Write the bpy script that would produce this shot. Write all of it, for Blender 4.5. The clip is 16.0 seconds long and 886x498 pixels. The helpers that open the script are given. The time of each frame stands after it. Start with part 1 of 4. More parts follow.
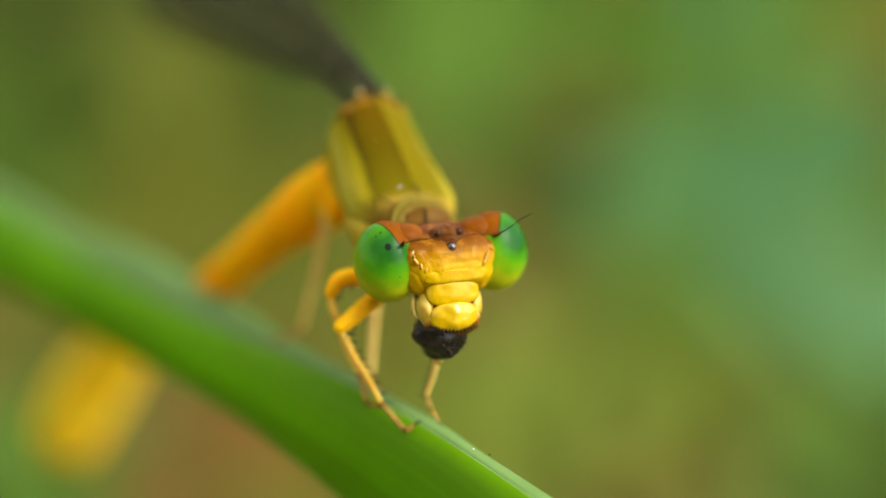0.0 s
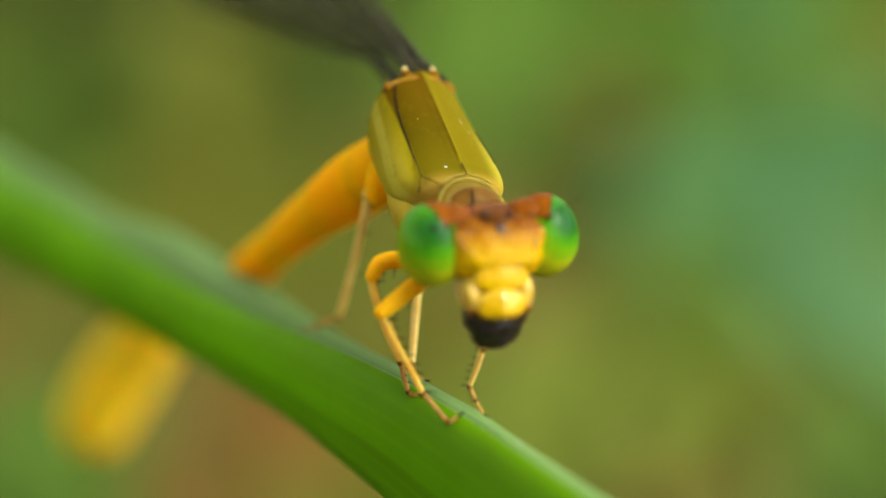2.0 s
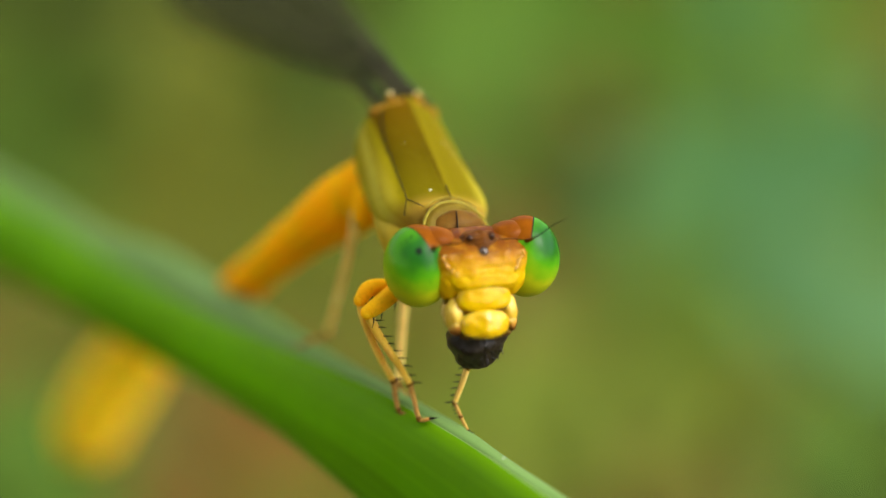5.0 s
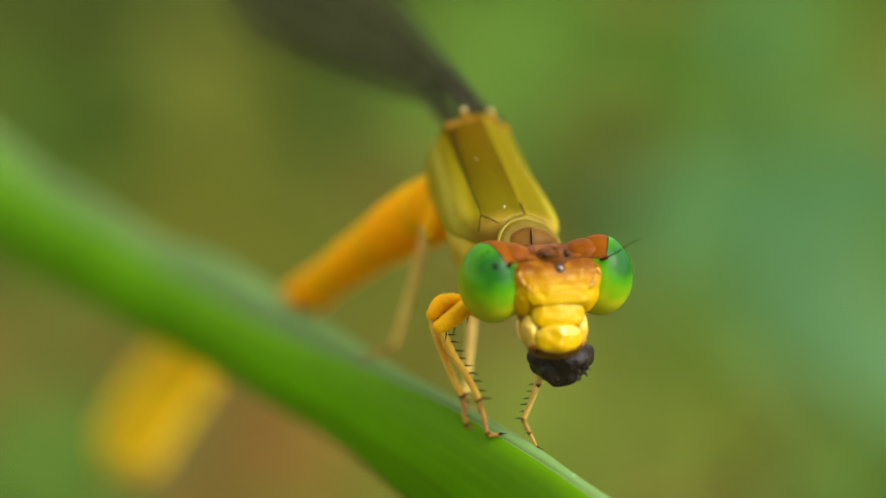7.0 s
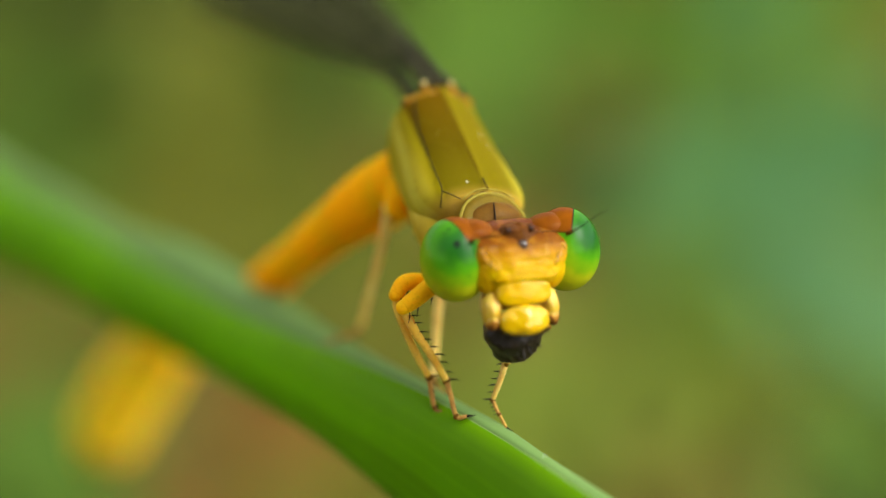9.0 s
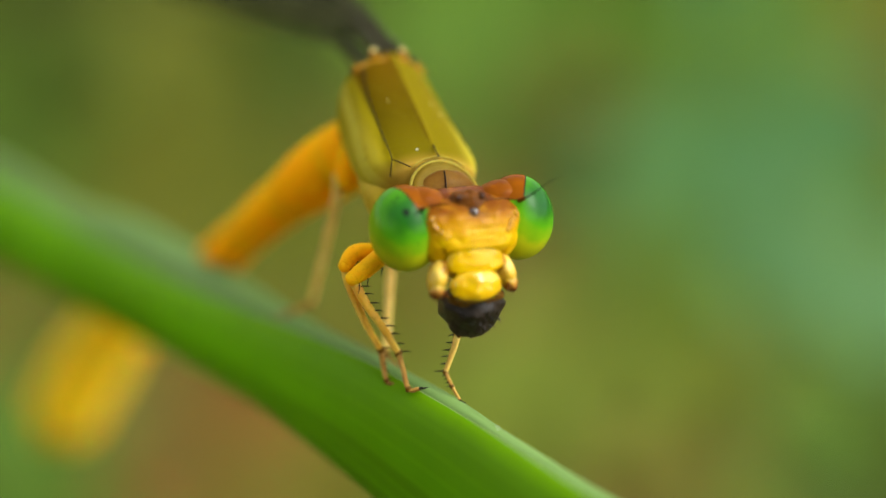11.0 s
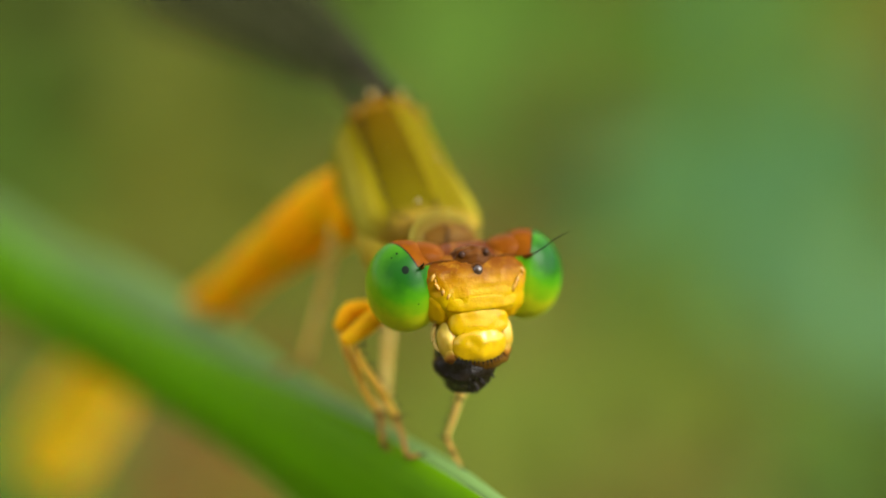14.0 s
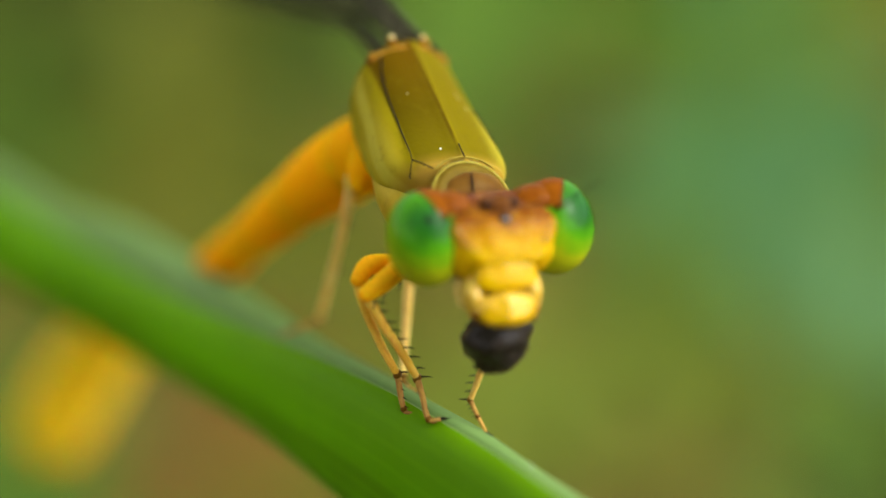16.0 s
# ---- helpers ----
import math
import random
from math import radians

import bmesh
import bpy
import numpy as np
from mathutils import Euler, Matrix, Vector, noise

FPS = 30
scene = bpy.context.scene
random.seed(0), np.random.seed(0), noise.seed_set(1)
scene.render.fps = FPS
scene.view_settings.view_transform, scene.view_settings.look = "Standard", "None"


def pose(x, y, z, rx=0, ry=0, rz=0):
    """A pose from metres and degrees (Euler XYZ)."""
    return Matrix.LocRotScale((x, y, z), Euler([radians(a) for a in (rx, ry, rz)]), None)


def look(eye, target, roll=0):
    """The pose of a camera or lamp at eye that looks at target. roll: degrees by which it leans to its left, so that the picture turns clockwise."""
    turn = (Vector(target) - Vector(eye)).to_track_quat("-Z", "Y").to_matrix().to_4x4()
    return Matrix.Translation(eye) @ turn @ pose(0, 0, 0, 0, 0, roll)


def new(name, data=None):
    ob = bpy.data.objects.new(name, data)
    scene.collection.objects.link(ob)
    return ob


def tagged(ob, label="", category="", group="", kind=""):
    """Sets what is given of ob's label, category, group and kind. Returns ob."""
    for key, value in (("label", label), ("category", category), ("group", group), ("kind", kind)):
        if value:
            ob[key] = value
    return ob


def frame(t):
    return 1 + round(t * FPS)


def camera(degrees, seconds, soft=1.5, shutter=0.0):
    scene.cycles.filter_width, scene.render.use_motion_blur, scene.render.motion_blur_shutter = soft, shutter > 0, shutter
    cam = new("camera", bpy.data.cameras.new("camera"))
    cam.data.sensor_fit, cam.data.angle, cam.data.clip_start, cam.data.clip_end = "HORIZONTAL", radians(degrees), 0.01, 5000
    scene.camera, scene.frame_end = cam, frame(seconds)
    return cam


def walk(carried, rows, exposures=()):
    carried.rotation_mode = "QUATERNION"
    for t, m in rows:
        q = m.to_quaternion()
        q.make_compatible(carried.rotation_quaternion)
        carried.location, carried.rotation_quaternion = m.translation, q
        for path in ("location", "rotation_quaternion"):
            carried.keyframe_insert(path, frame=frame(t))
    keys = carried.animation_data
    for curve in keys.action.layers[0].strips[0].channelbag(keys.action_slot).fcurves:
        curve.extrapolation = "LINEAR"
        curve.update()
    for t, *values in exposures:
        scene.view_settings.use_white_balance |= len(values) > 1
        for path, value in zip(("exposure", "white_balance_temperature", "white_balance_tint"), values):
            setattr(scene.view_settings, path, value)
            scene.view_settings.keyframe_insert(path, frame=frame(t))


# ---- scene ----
# ---- camera and its path (millimetre rows in the frame of the first view) ----
cam = camera(28.0, 16.0)
MM = 0.001
EYE, TILT = 0.26, -10.0
W = pose(0, 0, EYE, TILT, 0, 0)
ROWS = [
    (0.0, 0.00, 0.00, 0.00, 0.02, 0.01, 0.02),
    (0.5, -0.38, 0.46, 0.26, 0.72, -0.01, 0.95),
    (1.0, 0.62, -0.05, -0.03, 0.21, 0.33, -1.10),
    (1.5, -0.06, 0.32, 0.38, 0.91, -0.11, 1.51),
    (2.0, -0.49, 2.14, -0.46, 0.89, 0.06, -0.88),
    (2.5, 0.53, 0.09, 0.14, -0.15, 0.20, -0.53),
    (3.0, 0.75, 0.75, -0.23, -0.19, 0.10, -0.80),
    (3.5, 1.66, 0.66, -0.46, -0.98, 0.16, -0.30),
    (4.0, 1.30, 1.53, -0.34, -0.37, -0.30, 0.07),
    (4.5, 0.50, 1.25, -0.14, 0.28, 0.09, -0.09),
    (4.7, -0.10, 0.94, 0.15, 0.40, -0.02, -0.33),
    (6.8, -1.09, 0.63, -0.11, 0.49, 0.38, -1.35),
    (7.0, -2.11, 0.58, -0.17, 0.67, 0.81, -2.09),
    (7.5, -1.18, 0.53, 0.07, 0.50, 0.41, -0.97),
    (8.0, 0.05, 0.60, -0.17, -0.31, 0.22, -0.34),
    (8.5, 0.08, 1.44, -0.36, -0.11, 0.03, -0.88),
    (8.7, -0.91, 1.96, -0.10, 0.44, -0.01, -0.58),
    (10.8, -1.68, 1.60, 0.04, 0.61, -0.34, 0.50),
    (11.0, -0.58, 2.81, -0.42, -0.09, -0.51, 0.15),
    (11.5, -0.94, 3.60, -0.03, 0.35, -0.49, 0.39),
    (12.0, -0.85, 4.46, 0.38, 0.03, 0.31, -0.83),
    (12.5, -0.33, 6.44, -0.22, -0.27, -0.20, -1.03),
    (13.0, -0.64, 5.57, 0.49, -0.06, -0.30, -0.11),
    (13.5, -0.17, 5.71, 0.32, -0.37, -0.26, -0.15),
    (14.0, -0.61, 5.25, 0.53, -0.09, -0.03, -0.07),
    (14.5, -0.38, 5.34, 0.16, -0.23, -0.04, -0.39),
    (15.0, 0.26, 6.05, -0.31, -0.67, -0.46, -0.54),
    (15.5, -0.39, 6.56, -0.35, -0.02, -0.31, -0.93),
    (16.0, -1.00, 7.71, -0.25, 0.10, -0.44, -0.33),
]
walk(cam, [(t, W @ pose(MM * x, MM * y, MM * z, 90 + pitch, roll, yaw)) for t, x, y, z, yaw, pitch, roll in ROWS], [(0.0, 1.45), (4.0, 1.43), (8.5, 1.42), (11.0, 1.4), (16.0, 1.38)])
cam.data.dof.use_dof = True
cam.data.dof.aperture_fstop = 20.0
# where the lens is focused: the distance drifts between the face and the back of the thorax
focus = tagged(new("focus_mark"), kind="structure")
cam.data.dof.focus_object = focus
FOCUS = [
    (0.0, 43.3), (0.5, 43.4), (1.0, 43.5), (1.5, 43.4), (2.0, 46.5), (2.5, 43.9), (3.0, 44.3), (3.5, 44.4), (4.0, 45.9), (4.5, 45.2), (4.7, 44.8), (6.8, 44.7), (7.0, 44.8), (7.5, 44.8), (8.0, 44.7), (8.5, 46.0), (8.7, 45.6),
    (10.8, 43.9), (11.0, 45.0), (11.5, 45.4), (12.0, 46.4), (12.5, 44.0), (13.0, 43.5), (13.5, 43.2), (14.0, 43.3), (14.5, 43.2), (15.0, 43.5), (15.5, 44.3), (16.0, 46.0),
]

# ---- light: bright overcast sky with a soft, veiled sun ----
SUN_ELEV, SUN_TURN = 42.0, 122.0
world = bpy.data.worlds.new("sky")
scene.world = world
world.use_nodes = True
wn = world.node_tree
sky = wn.nodes.new("ShaderNodeTexSky")
sky.sky_type, sky.sun_disc = "NISHITA", False
sky.sun_elevation, sky.sun_rotation = radians(SUN_ELEV), radians(SUN_TURN)
sky.dust_density, sky.ozone_density = 3.0, 1.5
veil = wn.nodes.new("ShaderNodeHueSaturation")
veil.inputs["Saturation"].default_value = 0.15
wn.links.new(sky.outputs[0], veil.inputs["Color"])
wn.links.new(veil.outputs[0], wn.nodes["Background"].inputs[0])
wn.nodes["Background"].inputs[1].default_value = 0.15
sun = new("sun", bpy.data.lights.new("sun", "SUN"))
sun.data.energy, sun.data.angle, sun.data.color = 0.62, radians(32), (1.0, 0.95, 0.86)
a, e = radians(SUN_TURN), radians(SUN_ELEV)
sun.matrix_world = look((0, 0, 0), (-math.sin(a) * math.cos(e), -math.cos(a) * math.cos(e), -math.sin(e)))


# ---- materials ----
class Mat:
    """A small node-graph helper."""

    def __init__(self, name):
        self.m = bpy.data.materials.new(name)
        self.m.use_nodes = True
        self.t = self.m.node_tree
        self.bsdf = self.t.nodes["Principled BSDF"]

    def node(self, kind, **props):
        n = self.t.nodes.new(kind)
        for k, v in props.items():
            n.inputs[k].default_value = v
        return n

    def link(self, a, b):
        self.t.links.new(a, b)

    def coords(self):
        return self.t.nodes.new("ShaderNodeTexCoord").outputs["Object"]

    def noise(self, scale, detail=4.0, rough=0.55):
        n = self.t.nodes.new("ShaderNodeTexNoise")
        n.inputs["Scale"].default_value, n.inputs["Detail"].default_value, n.inputs["Roughness"].default_value = scale, detail, rough
        self.link(self.coords(), n.inputs["Vector"])
        return n.outputs["Fac"]

    def ramp(self, fac, stops):
        n = self.t.nodes.new("ShaderNodeValToRGB")
        r = n.color_ramp
        while len(r.elements) < len(stops):
            r.elements.new(0.5)
        for el, (p, c) in zip(r.elements, stops):
            el.position, el.color = p, (*c, 1)
        self.link(fac, n.inputs[0])
        return n.outputs[0]

    def mix(self, fac, a, b, how="MIX"):
        n = self.t.nodes.new("ShaderNodeMix")
        n.data_type, n.blend_type = "RGBA", how
        for i, v in ((0, fac), (6, a), (7, b)):
            if isinstance(v, (int, float)):
                n.inputs[i].default_value = v
            elif isinstance(v, tuple):
                n.inputs[i].default_value = (*v, 1)
            else:
                self.link(v, n.inputs[i])
        return n.outputs[2]

    def math(self, op, a, b=0.0, clamp=False):
        n = self.t.nodes.new("ShaderNodeMath")
        n.operation, n.use_clamp = op, clamp
        for i, v in ((0, a), (1, b)):
            if isinstance(v, (int, float)):
                n.inputs[i].default_value = v
            else:
                self.link(v, n.inputs[i])
        return n.outputs[0]

    def attr(self, name):
        n = self.t.nodes.new("ShaderNodeAttribute")
        n.attribute_name = name
        return n.outputs["Fac"]

    def span(self, v, lo, hi):
        n = self.t.nodes.new("ShaderNodeMapRange")
        n.interpolation_type = "SMOOTHSTEP"
        n.inputs["From Min"].default_value, n.inputs["From Max"].default_value = lo, hi
        self.link(v, n.inputs["Value"])
        return n.outputs["Result"]

    def axis(self, i):
        n = self.t.nodes.new("ShaderNodeSeparateXYZ")
        self.link(self.coords(), n.inputs[0])
        return n.outputs[i]

    def bump(self, height, strength, distance):
        n = self.t.nodes.new("ShaderNodeBump")
        n.inputs["Strength"].default_value, n.inputs["Distance"].default_value = strength, distance
        self.link(height, n.inputs["Height"])
        self.link(n.outputs[0], self.bsdf.inputs["Normal"])

    def done(self, color, rough=0.45, sss=0.0, radius=(1.0, 0.5, 0.15), scale=0.0003, coat=0.0, spec=0.12):
        b = self.bsdf.inputs
        if isinstance(color, tuple):
            b["Base Color"].default_value = (*color, 1)
        else:
            self.link(color, b["Base Color"])
        if isinstance(rough, float):
            b["Roughness"].default_value = rough
        else:
            self.link(rough, b["Roughness"])
        b["Subsurface Weight"].default_value, b["Subsurface Radius"].default_value, b["Subsurface Scale"].default_value = sss, radius, scale
        b["Coat Weight"].default_value, b["Coat Roughness"].default_value = coat, 0.15
        b["Specular IOR Level"].default_value = spec
        return self.m


def cuticle(name, light, dark, scale=1800, rough=0.4, sss=0.2, grain=9000, bump=0.25, coat=0.0, spec=0.05, grit=0.35, depth=0.0003):
    """Insect skin: two tones in soft patches, fine grain and relief."""
    m = Mat(name)
    base = m.ramp(m.noise(scale), [(0.3, dark), (0.7, light)])
    fine = m.noise(grain, 3)
    col = m.mix(m.math("MULTIPLY", m.span(fine, 0.5, 0.75), grit), base, tuple(0.6 * v for v in dark))
    m.bump(fine, bump, 0.00002)
    return m.done(col, m.math("ADD", m.math("MULTIPLY", fine, 0.25), rough - 0.12), sss, scale=depth, coat=coat, spec=spec)


def eye_material():
    m = Mat("compound_eye")
    cap, up, mark = m.attr("cap"), m.attr("up"), m.attr("mark")
    patch = m.noise(1500, 3)
    level = m.math("ADD", up, m.math("MULTIPLY", m.math("SUBTRACT", patch, 0.5), 0.8))
    green = m.ramp(m.math("ADD", m.math("MULTIPLY", level, 0.5), 0.5), [(0.04, (0.36, 0.4, 0.006)), (0.2, (0.18, 0.33, 0.004)), (0.42, (0.06, 0.24, 0.004)), (0.66, (0.014, 0.1, 0.006)), (0.9, (0.008, 0.075, 0.012))])
    rust = m.ramp(m.noise(2500), [(0.3, (0.14, 0.036, 0.0006)), (0.7, (0.2, 0.056, 0.001))])
    above = m.span(m.attr("low"), -0.02, 0.02)
    col = m.mix(m.math("MULTIPLY", above, m.span(cap, -0.004, 0.004)), green, rust)
    line = m.math("MULTIPLY", above, m.math("SUBTRACT", 1.0, m.span(m.math("ABSOLUTE", cap), 0.01, 0.026)))
    col = m.mix(line, col, (0.012, 0.012, 0.006))
    col = m.mix(m.span(mark, 0.45, 0.6), col, (0.004, 0.01, 0.004))
    facets = m.t.nodes.new("ShaderNodeTexVoronoi")
    facets.inputs["Scale"].default_value = 26000
    m.link(m.coords(), facets.inputs["Vector"])
    m.bump(facets.outputs["Distance"], 0.03, 0.00001)
    out = m.done(col, 0.22, 0.05, (0.3, 1.0, 0.2), 0.0001, coat=0.0, spec=0.11)
    m.link(m.math("SUBTRACT", 0.11, m.math("MULTIPLY", m.span(cap, -0.01, 0.01), 0.08)), m.bsdf.inputs["Specular IOR Level"])
    return out


def head_material():
    m = Mat("head_skin")
    z = m.math("MULTIPLY", m.axis(2), 1000)
    z = m.math("ADD", z, m.math("MULTIPLY", m.math("SUBTRACT", m.noise(1900), 0.5), 0.5))
    col = m.ramp(m.math("ADD", m.math("MULTIPLY", z, 0.5), 0.5), [(0.24, (0.56, 0.36, 0.001)), (0.36, (0.5, 0.29, 0.001)), (0.5, (0.38, 0.175, 0.001)), (0.62, (0.19, 0.062, 0.001)), (0.8, (0.11, 0.024, 0.0008))])
    fine = m.noise(8000, 3)
    col = m.mix(m.math("MULTIPLY", m.span(m.noise(2600, 3), 0.5, 0.7), 0.4), col, (0.36, 0.14, 0.004))
    col = m.mix(m.math("MULTIPLY", m.span(m.noise(6500, 3), 0.55, 0.72), 0.18), col, (0.62, 0.4, 0.02))
    m.bump(m.noise(3800, 4), 0.6, 0.00006)
    return m.done(col, m.math("ADD", m.math("MULTIPLY", fine, 0.3), 0.06), 0.25, spec=0.07)


def thorax_material():
    m = Mat("thorax_skin")
    lat, along = m.attr("lat"), m.attr("along")
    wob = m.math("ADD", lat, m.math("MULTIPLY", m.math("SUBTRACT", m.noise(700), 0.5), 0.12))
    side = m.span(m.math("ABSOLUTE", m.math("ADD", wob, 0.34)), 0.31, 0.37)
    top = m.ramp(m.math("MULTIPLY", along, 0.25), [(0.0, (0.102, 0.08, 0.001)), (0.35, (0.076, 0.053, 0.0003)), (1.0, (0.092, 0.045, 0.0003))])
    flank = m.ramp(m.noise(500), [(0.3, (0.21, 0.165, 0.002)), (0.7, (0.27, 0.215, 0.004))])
    # right of the keel a darker colour holds down the light falling there
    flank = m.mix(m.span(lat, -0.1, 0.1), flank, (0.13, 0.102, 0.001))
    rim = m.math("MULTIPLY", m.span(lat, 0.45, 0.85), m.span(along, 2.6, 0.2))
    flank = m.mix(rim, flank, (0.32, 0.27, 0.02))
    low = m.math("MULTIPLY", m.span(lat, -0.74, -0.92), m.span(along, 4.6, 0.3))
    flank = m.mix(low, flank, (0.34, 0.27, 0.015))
    deep = m.attr("deep")
    stripe = m.math("MULTIPLY", m.math("MULTIPLY", m.span(deep, 0.62, 0.76), m.span(deep, 1.12, 0.95)), m.span(lat, -0.4, -0.6))
    flank = m.mix(m.math("MULTIPLY", stripe, 0.8), flank, (0.42, 0.36, 0.035))
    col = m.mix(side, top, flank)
    keel = m.math("MULTIPLY", m.span(m.math("ABSOLUTE", m.math("ADD", lat, 0.01)), 0.045, 0.012), m.span(along, -0.2, 0.6))
    col = m.mix(m.math("MULTIPLY", keel, 0.7), col, (0.05, 0.028, 0.0005))
    col = m.mix(m.math("MULTIPLY", m.span(m.noise(3500), 0.52, 0.75), 0.3), col, (0.11, 0.085, 0.003))
    col = m.mix(m.span(m.math("MULTIPLY", along, -1.0), 0.0, 0.7), col, (0.32, 0.2, 0.025))
    col = m.mix(m.math("MULTIPLY", m.span(m.attr("deep"), 1.3, 2.0), m.span(lat, 0.0, -0.3)), col, (0.45, 0.31, 0.015))
    fine = m.noise(9000, 3)
    m.bump(fine, 0.3, 0.00002)
    return m.done(col, m.math("ADD", m.math("MULTIPLY", fine, 0.25), 0.36), 0.2, (1.0, 0.8, 0.1), spec=0.015)


def blade_material(name, light, dark, veins=True, axis="across", thin=0.35):
    """Leaf tissue: lengthwise veins, blotches, light shining through."""
    m = Mat(name)
    blot = m.noise(220, 5)
    col = m.ramp(blot, [(0.3, dark), (0.7, light)])
    if veins:
        # the colour darkens along x, towards the root end
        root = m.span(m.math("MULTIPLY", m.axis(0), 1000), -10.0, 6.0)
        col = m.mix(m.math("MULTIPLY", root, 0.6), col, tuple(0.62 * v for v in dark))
        # a darker lengthwise zone along the lower part, with a wavering edge
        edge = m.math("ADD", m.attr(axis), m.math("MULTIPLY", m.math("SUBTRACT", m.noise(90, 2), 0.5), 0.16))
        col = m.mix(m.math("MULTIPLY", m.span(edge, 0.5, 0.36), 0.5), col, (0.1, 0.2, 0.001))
        w = m.math("SINE", m.math("MULTIPLY", m.attr(axis), 46.0))
        col = m.mix(m.math("MULTIPLY", m.span(w, 0.2, 1.0), 0.06), col, tuple(1.5 * v for v in light))
        m.bump(w, 0.1, 0.00002)
    fine = m.noise(6000, 3)
    col = m.mix(m.math("MULTIPLY", m.span(fine, 0.6, 0.8), 0.2), col, tuple(0.5 * v for v in dark))
    out = m.done(col, m.math("ADD", m.math("MULTIPLY", fine, 0.2), 0.42))
    tr = m.t.nodes.new("ShaderNodeBsdfTranslucent")
    m.link(m.mix(1.0, col, (1.4, 1.35, 0.7), "MULTIPLY"), tr.inputs[0])
    mx = m.t.nodes.new("ShaderNodeMixShader")
    mx.inputs[0].default_value = thin
    m.link(m.bsdf.outputs[0], mx.inputs[1])
    m.link(tr.outputs[0], mx.inputs[2])
    m.link(mx.outputs[0], m.t.nodes["Material Output"].inputs[0])
    return out


def wing_material():
    m = Mat("wing_membrane")
    col = m.ramp(m.noise(900), [(0.3, (0.042, 0.045, 0.016)), (0.7, (0.07, 0.074, 0.028))])
    out = m.done(col, 0.6, spec=0.0)
    tp = m.t.nodes.new("ShaderNodeBsdfTransparent")
    mx = m.t.nodes.new("ShaderNodeMixShader")
    mx.inputs[0].default_value = 0.34
    m.link(tp.outputs[0], mx.inputs[1])
    m.link(m.bsdf.outputs[0], mx.inputs[2])
    m.link(mx.outputs[0], m.t.nodes["Material Output"].inputs[0])
    return out


def jaw_material():
    """Cream at the root, amber lower down and brown at the biting end."""
    m = Mat("jaw_skin")
    z = m.math("MULTIPLY", m.axis(2), 1000)
    z = m.math("ADD", z, m.math("MULTIPLY", m.math("SUBTRACT", m.noise(2600), 0.5), 0.7))
    col = m.ramp(m.math("ADD", z, 1.0), [(0.12, (0.1, 0.03, 0.005)), (0.26, (0.36, 0.16, 0.02)), (0.42, (0.52, 0.32, 0.02)), (0.7, (0.6, 0.41, 0.06))])
    fine = m.noise(7000, 3)
    m.bump(fine, 0.3, 0.00003)
    return m.done(col, m.math("ADD", m.math("MULTIPLY", fine, 0.25), 0.1), 0.25, spec=0.3)


def food_material():
    m = Mat("chewed_prey")
    col = m.ramp(m.noise(3500, 6), [(0.4, (0.008, 0.005, 0.0025)), (0.85, (0.026, 0.015, 0.007))])
    m.bump(m.noise(5000, 5, 0.7), 0.8, 0.00008)
    return m.done(col, m.math("ADD", m.math("MULTIPLY", m.noise(3000, 3), 0.9), -0.05), coat=0.0, spec=0.32)


def ground_material():
    m = Mat("soil")
    col = m.ramp(m.noise(9, 8), [(0.3, (0.1, 0.07, 0.025)), (0.5, (0.12, 0.1, 0.03)), (0.7, (0.08, 0.11, 0.02))])
    col = m.mix(m.span(m.noise(60, 6), 0.5, 0.7), col, (0.13, 0.09, 0.045))
    m.bump(m.noise(80, 8), 0.8, 0.01)
    return m.done(col, 0.9)


EYE_M, HEAD_M, THORAX_M, WING_M, FOOD_M, SOIL_M = eye_material(), head_material(), thorax_material(), wing_material(), food_material(), ground_material()
YELLOW = cuticle("face_yellow", (0.56, 0.36, 0.001), (0.48, 0.27, 0.001), rough=0.2, coat=0.0, bump=0.5, spec=0.1)
LIP_M = cuticle("lip_gloss", (0.58, 0.37, 0.001), (0.52, 0.31, 0.001), rough=0.14, coat=0.5, bump=0.05, spec=0.3)
BEAD_M = cuticle("amber_bead", (0.5, 0.26, 0.006), (0.4, 0.17, 0.004), rough=0.18, bump=0.3, coat=0.4, spec=0.4)
LABRUM_M = cuticle("lip_yellow", (0.58, 0.37, 0.001), (0.52, 0.3, 0.001), rough=0.15, coat=0.05, bump=0.15, spec=0.16)
FEELER_M = cuticle("feeler_straw", (0.62, 0.46, 0.15), (0.48, 0.31, 0.07), rough=0.4)
JAW_M = jaw_material()
HINGE_M = cuticle("hinge_skin", (0.27, 0.15, 0.01), (0.18, 0.075, 0.004), scale=3000, rough=0.45)
ORANGE = cuticle("orange_skin", (0.97, 0.5, 0.008), (0.9, 0.4, 0.004), scale=900, rough=0.45, spec=0.03, sss=0.4)
ABDOMEN_M = cuticle("abdomen_skin", (1.0, 0.42, 0.002), (1.0, 0.36, 0.001), scale=300, rough=0.6, spec=0.02, grit=0.05, sss=0.8, depth=0.001)
TAIL_M = cuticle("tail_skin", (1.0, 0.6, 0.018), (1.0, 0.54, 0.014), scale=300, rough=0.6, spec=0.02, grit=0.05, sss=0.8, depth=0.001)
STRAW = cuticle("straw_leg", (0.9, 0.64, 0.18), (0.72, 0.46, 0.1), rough=0.42)
LEGORANGE = cuticle("front_leg", (0.84, 0.54, 0.09), (0.68, 0.38, 0.04), rough=0.45, spec=0.03, sss=0.4)
BROWN = cuticle("collar_brown", (0.15, 0.075, 0.008), (0.1, 0.042, 0.004), rough=0.35)
CREAM = cuticle("collar_cream", (0.27, 0.22, 0.03), (0.18, 0.14, 0.012), rough=0.4)
